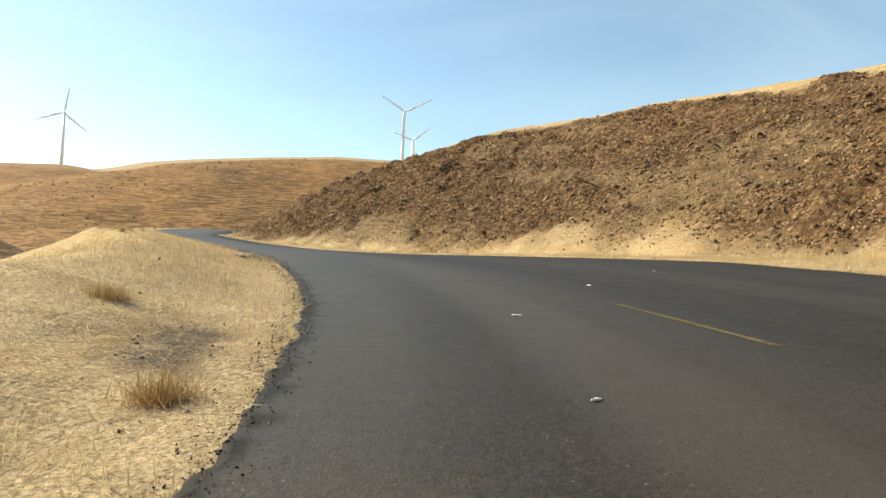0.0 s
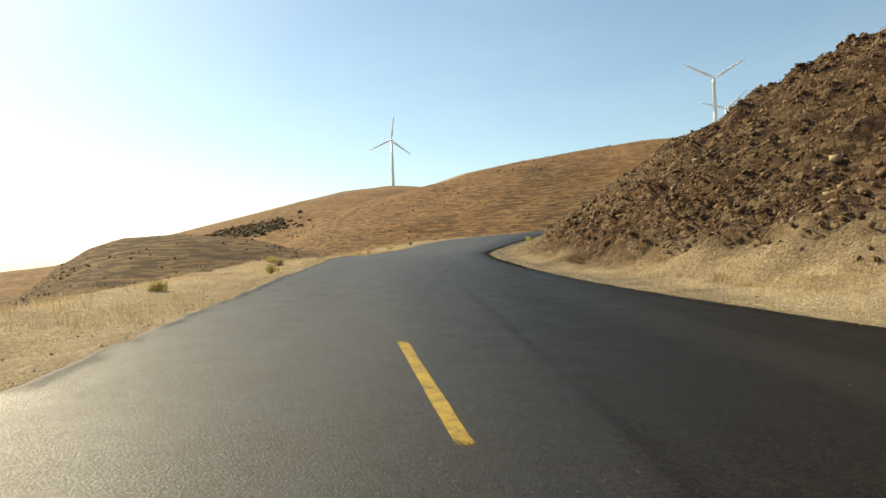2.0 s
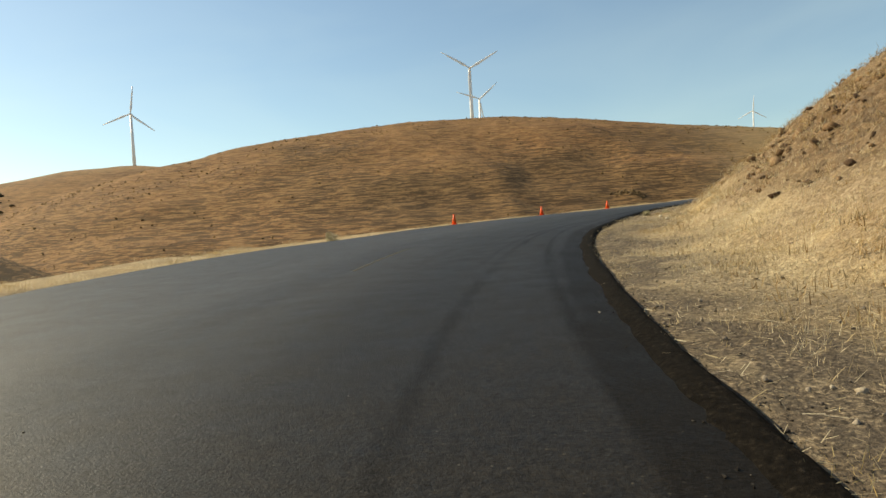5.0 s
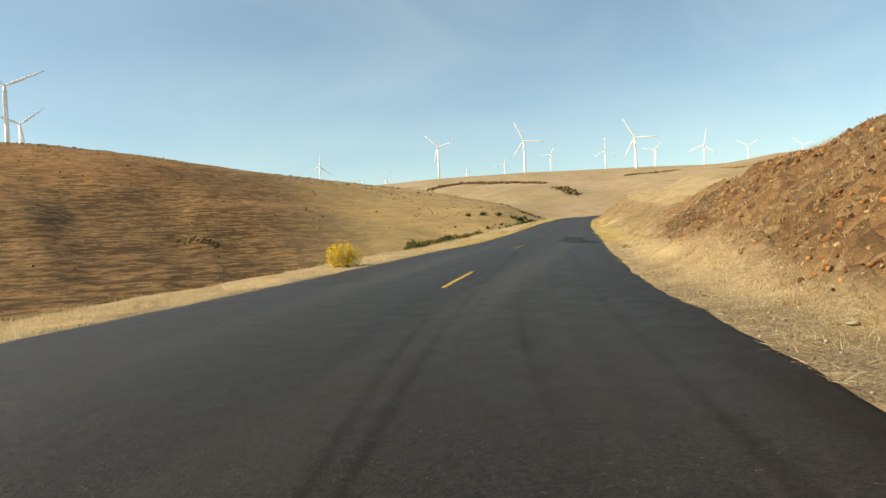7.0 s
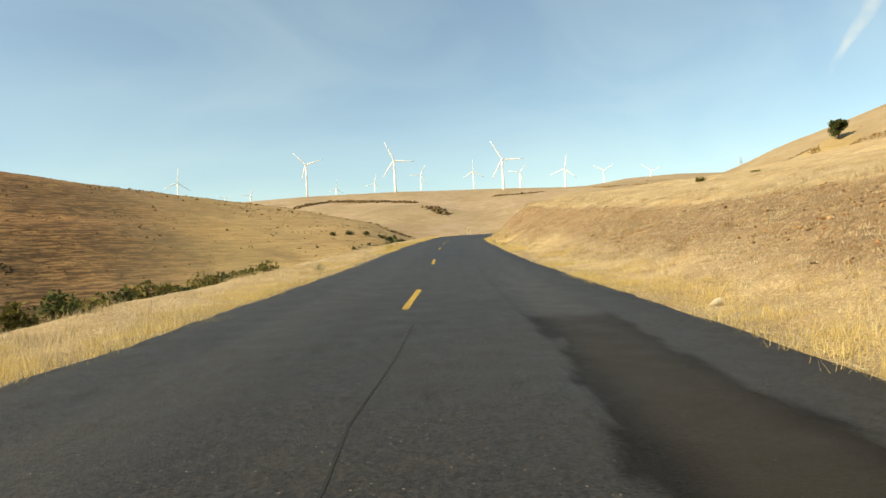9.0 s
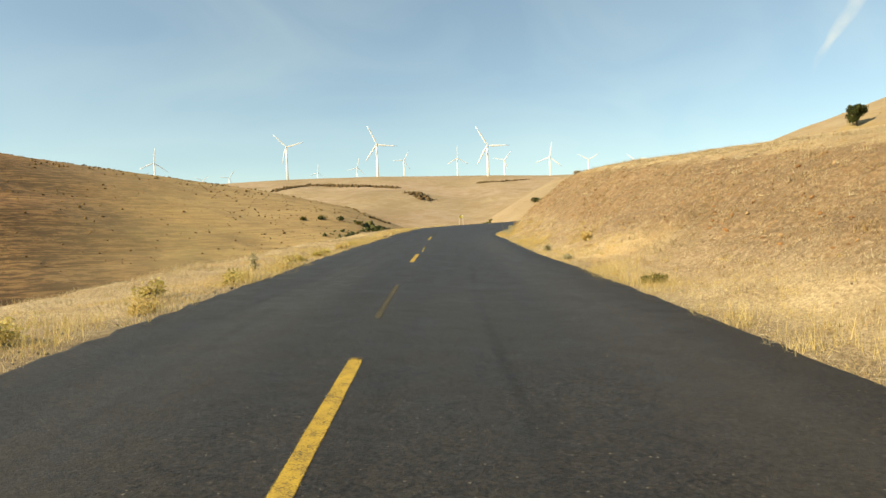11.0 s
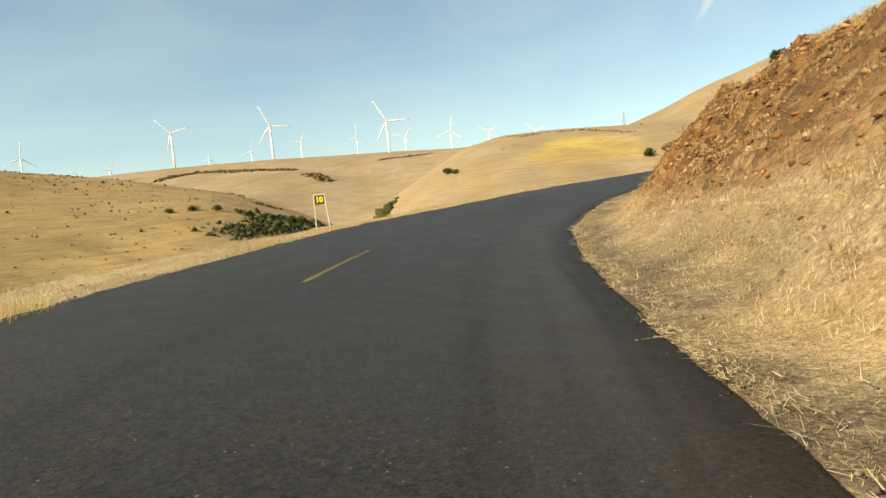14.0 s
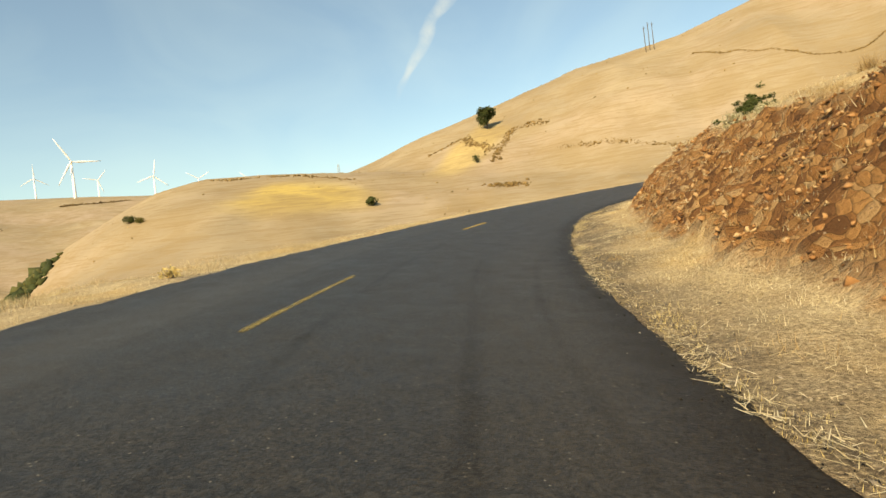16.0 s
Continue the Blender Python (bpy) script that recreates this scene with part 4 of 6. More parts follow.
for s0, s1, d0, d1 in ((18.8, 22.3, 1.94, 1.62), (3.85, 6.5, 2.66, 2.46)):
    mark("centre_dash", (s0, s1, d0, d1, .085), M_DULL, .0327, "faded yellow paint dash")
for s0, s1, d0, d1 in ((96.4, 99.7, -1.80, -1.62), (175.7, 178.5, -.95, -1.07), (194.3, 197.4, -1.67, -1.76), (206.0, 209.4, -1.73, -1.81), (218.7, 221.8, -1.75, -1.70), (231.4, 234.9, -1.62, -1.49)):
    mark("centre_dash", (s0, s1, d0, d1, .09), M_HALF, .0327, "half worn yellow paint dash")
for s0, s1, d0, d1 in ((130.4, 131.9, -.56, -.48), (131.9, 132.7, -.48, -.50), (132.7, 134.3, -.50, -.39), (134.3, 136.2, -.39, -.33)):
    mark("crack", (s0, s1, d0, d1, .014), M_CRACK, .0323, "dark tarred crack")
for s0, s1, d0, d1 in ((50, 58, -1.6, -1.9), (81.0, 84.4, -2.05, -2.15), (187.6, 190.5, -1.46, -1.57), (164.6, 167.8, -.72, -.82)):
    mark("faded_dash", (s0, s1, d0, d1, .09), M_FADED, .0325, "almost worn off yellow dash")


# ---------------------------------------------------------------- loose stuff: blades, stones
def blades(place, count, spread, height, width, lean, rng):
    """Thin pointed blades round each place: places and triangles."""
    n = len(place)
    base = np.repeat(place, count, 0)
    k = len(base)
    h = np.repeat(height if np.ndim(height) else np.full(n, height), count) * rng.uniform(.35, 1.15, k)
    base = base + np.c_[rng.normal(0, spread, (k, 2)), np.full(k, -.02)]
    a = rng.uniform(0, 2 * math.pi, k)
    side = np.c_[np.cos(a), np.sin(a), np.zeros(k)] * (width * rng.uniform(.6, 1.4, k))[:, None] * .5
    b = rng.uniform(0, 2 * math.pi, k)
    l = np.abs(rng.normal(0, lean, k)) * h
    tip = base + np.c_[np.cos(b) * l, np.sin(b) * l, h * np.clip(1 - .3 * (l / h) ** 2, .3, 1)]
    v = np.stack([base - side, base + side, tip], 1).reshape(-1, 3)
    return v, None, np.arange(3 * k).reshape(-1, 3)


def stuff_object(name, pieces, material, label, category, parent=None):
    vs, qs, ts, n = [], [], [], 0
    for v, q, t in pieces:
        vs.append(v)
        if q is not None:
            qs.append(q + n)
        if t is not None:
            ts.append(t + n)
        n += len(v)
    me = fast_mesh(name, np.concatenate(vs), np.concatenate(qs) if qs else None, np.concatenate(ts) if ts else None, shade=False)
    me.materials.append(material)
    return tagged(new(name, me), label, category, kind="stuff")


def scatter(side, s0, s1, e0, e1, per_m2, rng, keep=None):
    """Places strewn over the strip beside the road."""
    n = int((s1 - s0) * (e1 - e0) * per_m2)
    S, E = rng.uniform(s0, s1, n), rng.uniform(e0, e1, n)
    p, rock, red = surface(side, S, E)
    if keep is not None:
        ok = rng.uniform(0, 1, n) < keep(S, E, rock)
        S, E, p, rock, red = S[ok], E[ok], p[ok], rock[ok], red[ok]
    return S, E, p, rock, red


def clumpy(S, E, seed, size=1.0):
    return smooth(-.25, .45, fbm(S * .45 / size, E * .6 / size, seed, 3))


rng = np.random.default_rng(12)
# tall dry grass at the foot of the cut, and on the verge of the far side
S, E, p, rock, red = scatter(1, 0, 258, .05, 8, 34, rng, lambda S, E, r: (1 - r) ** 2 * (.25 + .75 * clumpy(S, E, 81)) * (1 - .6 * gravelly(1, S, E))
                             * smooth(8, 2.2, E - .7 * table(S, (-20, 45, 64, 74, 330), (6, 6, 5, 0, 0))) * table(S, (-20, 28, 36, 68, 78, 330), (1, 1, .45, .45, 1, 1)))
hgt = table(S, (-20, 36, 48, 72, 120, 140, 190, 330), (.30, .26, .17, .12, .10, .14, .12, .11)) * (.4 + .6 * clumpy(S, E, 83)) * np.where(E < .4, .5, 1) * (1 - .3 * gravelly(1, S, E))
stuff_object("verge_grass", [blades(p, 20, .09, hgt, .0045, 1.0, rng)], M_STRAW, "tall dry straw-coloured grass along the cut", "grass")
S, E, p, rock, red = scatter(-1, 1, 258, .05, 8.5, 34, rng, lambda S, E, r: (.3 + .7 * clumpy(S, E, 85)) * (1 - .6 * gravelly(-1, S, E)) * smooth(8.5, 2, E - table(S, (-20, 35, 50, 330), (6, 5, 0, 0))))
hgt = table(S, (-20, 40, 60, 330), (.16, .15, .13, .15)) * (.45 + .8 * clumpy(S, E, 87))
stuff_object("roadside_grass", [blades(p, 16, .08, hgt, .007, .75, rng)], M_STRAW, "short dry grass on the outer verge", "grass")
# golden fringe along the edges of the straight
pieces = []
for side, s0, s1 in ((1, 122, 196), (-1, 126, 205)):
    S, E, p, rock, red = scatter(side, s0, s1, .02, 2.2, 48, rng, lambda S, E, r: (.25 + .75 * clumpy(S, E, 91, .7)) * smooth(2.2, .8, E) * (1 - r))
    pieces.append(blades(p, 22, .08, table(S, (120, 150, 168, 196), (.16, .15, .22, .2)) * (.35 + .8 * clumpy(S, E, 93)), .005, .75, rng))
stuff_object("golden_grass", pieces, M_GOLD, "golden ripe grass fringing the asphalt", "grass")
# thin grass and dead scrub over the bank
S, E, p, rock, red = scatter(1, 0, 258, 2, 14, 20, rng, lambda S, E, r: (.20 + .8 * clumpy(S, E, 95)) * np.where(r > .3, .22, 1) * (1 - .45 * littered(S, E)) * table(S, (0, 60, 75, 330), (.6, .6, 1, 1)))
stuff_object("bank_grass", [blades(p, 14, .10, .05 + .07 * clumpy(S, E, 97), .006, 1.0, rng)], M_STRAW, "thin dry grass over the bank", "grass")
S, E, p, rock, red = scatter(1, 0, 258, 1.2, 11, 6, rng, lambda S, E, r: clumpy(S, E, 101) * np.where(r > .5, .5, 1) * table(S, (-20, 30, 40, 75, 100, 330), (.5, .6, 1.3, 1.3, 1, 1)))
stuff_object("bank_scrub", [blades(p, 18, .07, .10 + .09 * clumpy(S, E, 103), .010, 1.0, rng)], M_SCRUB, "low dead scrub on the bank", "scrub")
# brown tufts and chips of stone that roughen the bank
S, E, p, rock, red = scatter(1, 36, 258, .9, 8.5, 9, rng, lambda S, E, r: (.25 + .75 * clumpy(S, E, 105, .5)) * littered(S, E) * np.where(r > .6, .5, 1))
stuff_object("bank_tufts", [blades(p, 22, .06, .08 + .10 * clumpy(S, E, 107, .6), .009, 1.1, rng)], M_TWIG, "brown dead tufts on the bank", "scrub")
S, E, p, rock, red = scatter(1, 76, 258, .5, 7.5, 9, rng, lambda S, E, r: (.15 + .85 * clumpy(S, E, 109, .35)) * (1 - .6 * r))
stuff_object("pale_tufts", [blades(p, 30, .06, .04 + .06 * clumpy(S, E, 108, .5), .005, 1.2, rng)], M_BLEACH, "bleached tufts of bunch grass on the bank", "grass")
# short matted grass that covers the foot of the bank
for name, seed, material, label, per, lift in (("matted_straw", 161, M_STRAW, "short matted straw-coloured grass on the bank", 26, 1.0), ("bleached_mat", 163, M_BLEACH, "short bleached grass on the bank", 17, .9),
                                               ("dead_mat", 165, M_SCRUB, "short grey-brown dead grass on the bank", 22, .8)):
    pieces = []
    for s0, s1, e1, dense in ((34, 112, 5.5, 1.0), (112, 192, 4.5, .6), (192, 252, 4.5, .7)):
        S, E, p, rock, red = scatter(1, s0, s1, .03, e1, per * 2 * dense, rng, lambda S, E, r: smooth(-.15, .35, fbm(S * 1.1, E * 1.5, seed, 3)) * (1 - .8 * r) * (1 - .75 * gravelly(1, S, E)) * smooth(e1, e1 - 2, E))
        pieces.append(blades(p, 9, .07, lift * (.04 + .06 * clumpy(S, E, seed + 1, .6)), .006, 1.1, rng))
    stuff_object(name, pieces, material, label, "grass")
# standing tufts on the slope below the basalt
for name, seed, material, label, per in (("slope_tufts", 181, M_STRAW, "standing straw tufts below the basalt", 6), ("dark_tufts", 183, M_TWIG, "brown standing tufts below the basalt", 15)):
    S, E, p, rock, red = scatter(1, 30, 112, .9, 7.5, per, rng, lambda S, E, r: smooth(-.2, .4, fbm(S * .8, E, seed, 3)) * (1 - .5 * r) * (1 - .9 * gravelly(1, S, E)))
    stuff_object(name, [blades(p, 30, .10, .07 + .09 * clumpy(S, E, seed + 1, .6), .009, 1.1, rng)], material, label, "grass")
# soft yellow fringe at the very edge of the asphalt
S, E, p, rock, red = scatter(1, 44, 252, .03, .4, 260, rng, lambda S, E, r: smooth(-.25, .3, fbm(S * .4, S * 0, 211, 3)) * smooth(.42, .12, E) * table(S, (44, 60, 75, 104, 190, 200, 252), (.6, .5, .15, .3, .3, 1, .8)))
stuff_object("edge_grass", [blades(p, 9, .04, .05 + .03 * clumpy(S, E, 213, .4), .0045, 1.1, rng)], M_GOLD, "soft yellow grass at the very edge of the asphalt", "grass")
# low mounds of dead scrub and bunch grass that mottle the bank
for name, seed, material, label, per in (("scrub_mounds", 201, M_SCRUB, "low grey-brown mounds of dead scrub on the bank", 3.2), ("brown_mounds", 203, M_TWIG, "low brown mounds of dead scrub on the bank", 3.4),
                                         ("pale_mounds", 205, M_BLEACH, "low pale mounds of bunch grass on the bank", 3.0)):
    S, E, p, rock, red = scatter(1, 84, 256, .5, 6.5, per, rng, lambda S, E, r: smooth(-.3, .3, fbm(S * .7, E * .9, seed, 3)) * (1 - .6 * r) * (1 - .6 * gravelly(1, S, E)))
    stuff_object(name, [blades(p, 80, .10, .05 + .08 * clumpy(S, E, seed + 1, .5), .005, 1.3, rng)], material, label, "scrub")
# fallen straw heaped along the asphalt's edge
k = 30000
S, E = rng.uniform(36, 252, k), .03 + np.abs(rng.normal(.07, .08, k))
ok = rng.uniform(0, 1, k) < (.2 + .8 * smooth(-.3, .4, fbm(S * .5, S * 0, 171, 3))) * table(S, (36, 60, 75, 105, 120, 190, 200, 252), (1, .9, .12, .2, .3, .3, 1, 1))
S, E = S[ok], E[ok]
k = len(S)
p = surface(1, S, E)[0] + np.c_[np.zeros((k, 2)), rng.uniform(.015, .06, k)]
a = np.pi / 2 - on_line(S)[2] + rng.normal(0, .6, k)
ax = np.c_[np.cos(a), np.sin(a), rng.normal(0, .12, k)] * rng.uniform(.03, .14, k)[:, None]
cr = np.c_[-np.sin(a), np.cos(a), rng.normal(0, .3, k)] * rng.uniform(.0012, .003, k)[:, None]
v = np.stack([p - cr, p + cr, p + ax + cr * .6, p + ax - cr * .6], 1).reshape(-1, 3)
stuff_object("edge_straw", [(v, np.arange(4 * k).reshape(-1, 4), None)], M_BLEACH, "bleached straw heaped along the asphalt's edge", "straw")
# fallen straw on the gravel
pieces = []
for side in (1, -1):
    S, E, p, rock, red = scatter(side, 1, 258, .03, 2.8, 170, rng, lambda S, E, r: .55 * gravelly(side, S, E) * smooth(2.8, .4, E) + .10 + .6 * smooth(.3, .05, E) * (side > 0))
    k = len(p)
    a, ln = rng.uniform(0, 2 * math.pi, k), rng.uniform(.03, .11, k)
    w = rng.uniform(.0009, .002, k)
    ax, cr = np.c_[np.cos(a), np.sin(a), rng.normal(.0, .16, k)] * ln[:, None], np.c_[-np.sin(a), np.cos(a), rng.normal(0, .3, k)] * w[:, None]
    p = p + np.c_[np.zeros((k, 2)), rng.uniform(.015, .05, k)]
    v = np.stack([p - cr, p + cr, p + ax + cr * .6, p + ax - cr * .6], 1).reshape(-1, 3)
    pieces.append((v, np.arange(4 * k).reshape(-1, 4), None))
stuff_object("fallen_straw", pieces, M_BLEACH, "bleached straw lying on the gravel", "straw")


def stone_shapes(count, seed, flat=.8, points=8):
    """Angular stones: the hulls of a few strewn points."""
    rnd = random.Random(seed)
    shapes = []
    for _ in range(count):
        bm = bmesh.new()
        for _ in range(points):
            v = Vector((rnd.gauss(0, 1), rnd.gauss(0, 1), rnd.gauss(0, 1))).normalized() * rnd.uniform(.8, 1.05)
            bm.verts.new((v.x, v.y * rnd.uniform(.75, 1), v.z * flat))
        bmesh.ops.convex_hull(bm, input=bm.verts)
        bmesh.ops.delete(bm, geom=[v for v in bm.verts if not v.link_faces], context="VERTS")
        bmesh.ops.triangulate(bm, faces=bm.faces)
        bm.verts.index_update()
        shapes.append((np.array([v.co[:] for v in bm.verts]), np.array([[v.index for v in f.verts] for f in bm.faces])))
        bm.free()
    return shapes


SHAPES = stone_shapes(12, 3)
CHIPS = stone_shapes(6, 8, .7, 5)


def stones(place, size, rng, shapes=SHAPES):
    """Stones at places, each turned and stretched its own way."""
    out = []
    which = rng.integers(0, len(shapes), len(place))
    for k, (v, t) in enumerate(shapes):
        p, s = place[which == k], size[which == k]
        n = len(p)
        if not n:
            continue
        a, b = rng.uniform(0, 2 * math.pi, n), rng.uniform(-.8, .8, n)
        ca, sa, cb, sb = np.cos(a), np.sin(a), np.cos(b), np.sin(b)
        st = rng.uniform(.6, 1.25, (n, 1, 3)) * s[:, None, None]
        w = v[None] * st
        x, y, z = w[..., 0], w[..., 1], w[..., 2]
        y, z = y * cb[:, None] - z * sb[:, None], y * sb[:, None] + z * cb[:, None]
        x, y = x * ca[:, None] - y * sa[:, None], x * sa[:, None] + y * ca[:, None]
        pts = np.stack([x, y, z], -1) + p[:, None]
        tri = t[None] + (np.arange(n) * len(v))[:, None, None]
        out.append((pts.reshape(-1, 3), None, tri.reshape(-1, 3)))
    return out


S, E, p, rock, red = scatter(1, 2, 100, 2, 16.5, 130, rng, lambda S, E, r: r ** 1.3 * (.4 + .6 * clumpy(S, E, 111, 1.3)))
size = np.clip(rng.lognormal(-3.05, .45, len(p)), .025, .17)
stuff_object("basalt_rubble", stones(p + np.c_[np.zeros((len(p), 2)), size * .10], size, rng), M_DARKROCK, "dark brown broken basalt covering the cut", "rubble")
S, E, p, rock, red = scatter(1, 98, 258, .9, 8, 190, rng, lambda S, E, r: r ** 1.3 * (.4 + .6 * clumpy(S, E, 113, 1.2)))
size = np.clip(rng.lognormal(-3.55, .5, len(p)), .015, .12) * table(S, (98, 135, 145, 195, 205, 330), (1, .8, .6, .6, .95, .95))
stuff_object("red_rubble", stones(p + np.c_[np.zeros((len(p), 2)), size * .12], size, rng), M_REDROCK, "rust-red broken rock on the bank", "rubble")
S, E, p, rock, red = scatter(1, 36, 258, .6, 8, 26, rng, lambda S, E, r: littered(S, E) * (.2 + .8 * clumpy(S, E, 115, .8)))
size = np.clip(rng.lognormal(-4.1, .45, len(p)), .010, .045)
stuff_object("bank_chips", stones(p + np.c_[np.zeros((len(p), 2)), size * .1], size, rng), M_SCREE, "rosy brown stone chips strewn over the bank", "scree")
pieces = []
for side in (1, -1):
    S, E, p, rock, red = scatter(side, 1, 258, .0, 2.6, 34, rng, lambda S, E, r: gravelly(side, S, E))
    size = np.clip(rng.lognormal(-4.3, .4, len(p)), .006, .03)
    pieces += stones(p + np.c_[np.zeros((len(p), 2)), size * .3], size, rng)
S, E, p, rock, red = scatter(-1, 14, 21, .0, 1.6, 420, rng, lambda S, E, r: smooth(.35, .8, gravelly(-1, S, E)))
size = np.clip(rng.lognormal(-4.0, .4, len(p)), .008, .035)
pieces += stones(p + np.c_[np.zeros((len(p), 2)), size * .3], size, rng)
stuff_object("gravel", pieces, M_PEBBLE, "loose grey-brown gravel along the asphalt", "gravel")
n = 16000
S = rng.uniform(-10, 250, n)
D = left_edge(S) + (right_edge(S) - left_edge(S)) * rng.uniform(.02, .98, n)
size = np.clip(rng.lognormal(-5.9, .5, n), .0016, .009)
stuff_object("road_grit", stones(road_at(S, D, .032), size, rng, CHIPS), M_GRIT, "specks of pale grit on the asphalt", "grit")
for k, (s, d, r) in enumerate(((5.9, 1.35, .03), (9.2, 4.6, .028), (7.9, 2.9, .024), (3.1, 1.1, .02), (2.2, 2.0, .03))):
    bm = bmesh.new()
    ring = [bm.verts.new((r * c * 1.6, r * w, .002 + .006 * (n % 2))) for n, (c, w) in enumerate(((-1, -.4), (-.2, -.7), (.9, -.3), (1.1, .4), (.1, .6), (-.8, .5)))]
    face = bm.faces.new(ring)
    top = bmesh.ops.extrude_face_region(bm, geom=[face])["geom"]
    bmesh.ops.translate(bm, verts=[g for g in top if isinstance(g, bmesh.types.BMVert)], vec=(0, 0, .006))
    ob = part("scrap", bm, M_POST, None)
    q = road_at(s, d, .031)
    ob.matrix_world = pose(float(q[0]), float(q[1]), float(q[2]), 0, 0, 70 * k)
    tagged(ob, "small white scrap lying on the asphalt", "scrap", "scraps on the road")
# crumbs broken from the asphalt's edges
pieces = []
for side, s0, s1, count in ((-1, 1, 24, 7000), (1, 54, 104, 9000), (1, 203, 245, 5000)):
    S = rng.uniform(s0, s1, count)
    E = np.abs(rng.normal(0, .10, count)) * np.where(rng.uniform(0, 1, count) < .25, -1, 1)
    D = (right_edge(S) + E) if side > 0 else (left_edge(S) - E)
    q = np.where((E > .04)[:, None], surface(side, S, np.abs(E))[0], road_at(S, D, .03))
    size = np.clip(rng.lognormal(-4.9, .45, count), .003, .018)
    pieces += stones(q + np.c_[np.zeros((count, 2)), size * .2], size, rng, CHIPS)
stuff_object("asphalt_crumbs", pieces, M_CRUMB, "crumbs of black asphalt along the road's broken edge", "crumbs")
S, E = rng.normal(44, 1.3, 260), rng.normal(3.6, .45, 260)
p = surface(1, S, E)[0]
size = np.clip(rng.lognormal(-2.95, .4, 260), .03, .11)
stuff_object("rock_pile", stones(p + np.c_[np.zeros((260, 2)), rng.uniform(0, .25, 260)], size, rng), M_DARKROCK, "low heap of dark rock at the foot of the cut", "rock pile")

# single stones that stand out of the cut
stone_meshes = []
for v, t in SHAPES:
    for material in (M_DARKROCK, M_REDROCK):
        me = fast_mesh("stone", v, tris=t, shade=False)
        me.materials.append(material)
        stone_meshes.append(me)
for s0, s1, e0, e1, count, kind in ((14, 52, 5, 14, 190, 0), (205, 245, 1.6, 4.5, 100, 1)):
    S, E, p, rock, red = scatter(1, s0, s1, e0, e1, 6, rng, lambda S, E, r: r ** 2)
    for q in p[:count]:
        k = float(np.clip(rng.lognormal(-2.55 if kind == 0 else -3.1, .3), .04, .15 if kind == 0 else .075))
        ob = new("stone", stone_meshes[2 * int(rng.integers(0, len(SHAPES))) + kind])
        ob.parent = ground
        ob.matrix_world = pose(float(q[0]), float(q[1]), float(q[2] + k * .3), *rng.uniform(-40, 40, 2), rng.uniform(0, 360)) @ Matrix.Diagonal((k * 1.2, k, k * .85, 1))


# ---------------------------------------------------------------- standing on the ground
def ground_at(x, y):
    """The height of whatever is underfoot: road, verge, or open land."""
    s, d, _ = nearest(np.array([x], float), np.array([y], float))
    L, R = left_edge(s), right_edge(s)
    if d[0] > R[0] and d[0] - R[0] < 17:
        return float(surface(1, s, d - R)[0][0, 2])
    if d[0] < L[0] and L[0] - d[0] < 9:
        return float(surface(-1, s, L - d)[0][0, 2])
    if L[0] <= d[0] <= R[0]:
        return float(road_at(s, d, .03)[0, 2])
    return float(sheet_z(np.array([x], float), np.array([y], float))[0])


def beside(side, s, e):
    p = surface(side, np.array([float(s)]), np.array([float(e)]))[0][0]
    return float(p[0]), float(p[1]), float(p[2])


def leaf_cloud(rng, centres, radii, count, size, squash=.8, shell=.55):
    """Small four-cornered leaves strewn through clumps."""
    which = rng.integers(0, len(centres), count)
    dirs = rng.normal(0, 1, (count, 3))
    dirs /= np.linalg.norm(dirs, axis=1)[:, None]
    r = np.asarray(radii)[which] * rng.uniform(shell, 1.05, count)
    p = np.asarray(centres)[which] + dirs * r[:, None] * np.array([1, 1, squash])
    a = rng.normal(0, 1, (count, 3))
    a /= np.linalg.norm(a, axis=1)[:, None]
    b = np.cross(a, rng.normal(0, 1, (count, 3)))
    b /= np.linalg.norm(b, axis=1)[:, None] + 1e-9
    k = size * rng.uniform(.5, 1.3, count)[:, None]
    v = np.stack([p - a * k, p + b * k * .5, p + a * k, p - b * k * .5], 1).reshape(-1, 3)
    return v, np.arange(4 * count).reshape(-1, 4)


def leaf_part(name, v, q, material, parent, label=""):
    v = v.copy()
    v[:, 2] = np.maximum(v[:, 2], .02)
    me = fast_mesh(name, v, quads=q, shade=False)
    me.materials.append(material)
    ob = new(name, me)
    ob.parent = parent
    return tagged(ob, label)


def limb(bm, a, b, r0, r1, sides=7):
    a, b = Vector(a), Vector(b)
    turn = (b - a).to_track_quat("Z", "Y").to_matrix().to_4x4()
    bmesh.ops.create_cone(bm, cap_ends=True, segments=sides, radius1=r0, radius2=r1, depth=(b - a).length,
                          matrix=Matrix.Translation((a + b) / 2) @ turn)


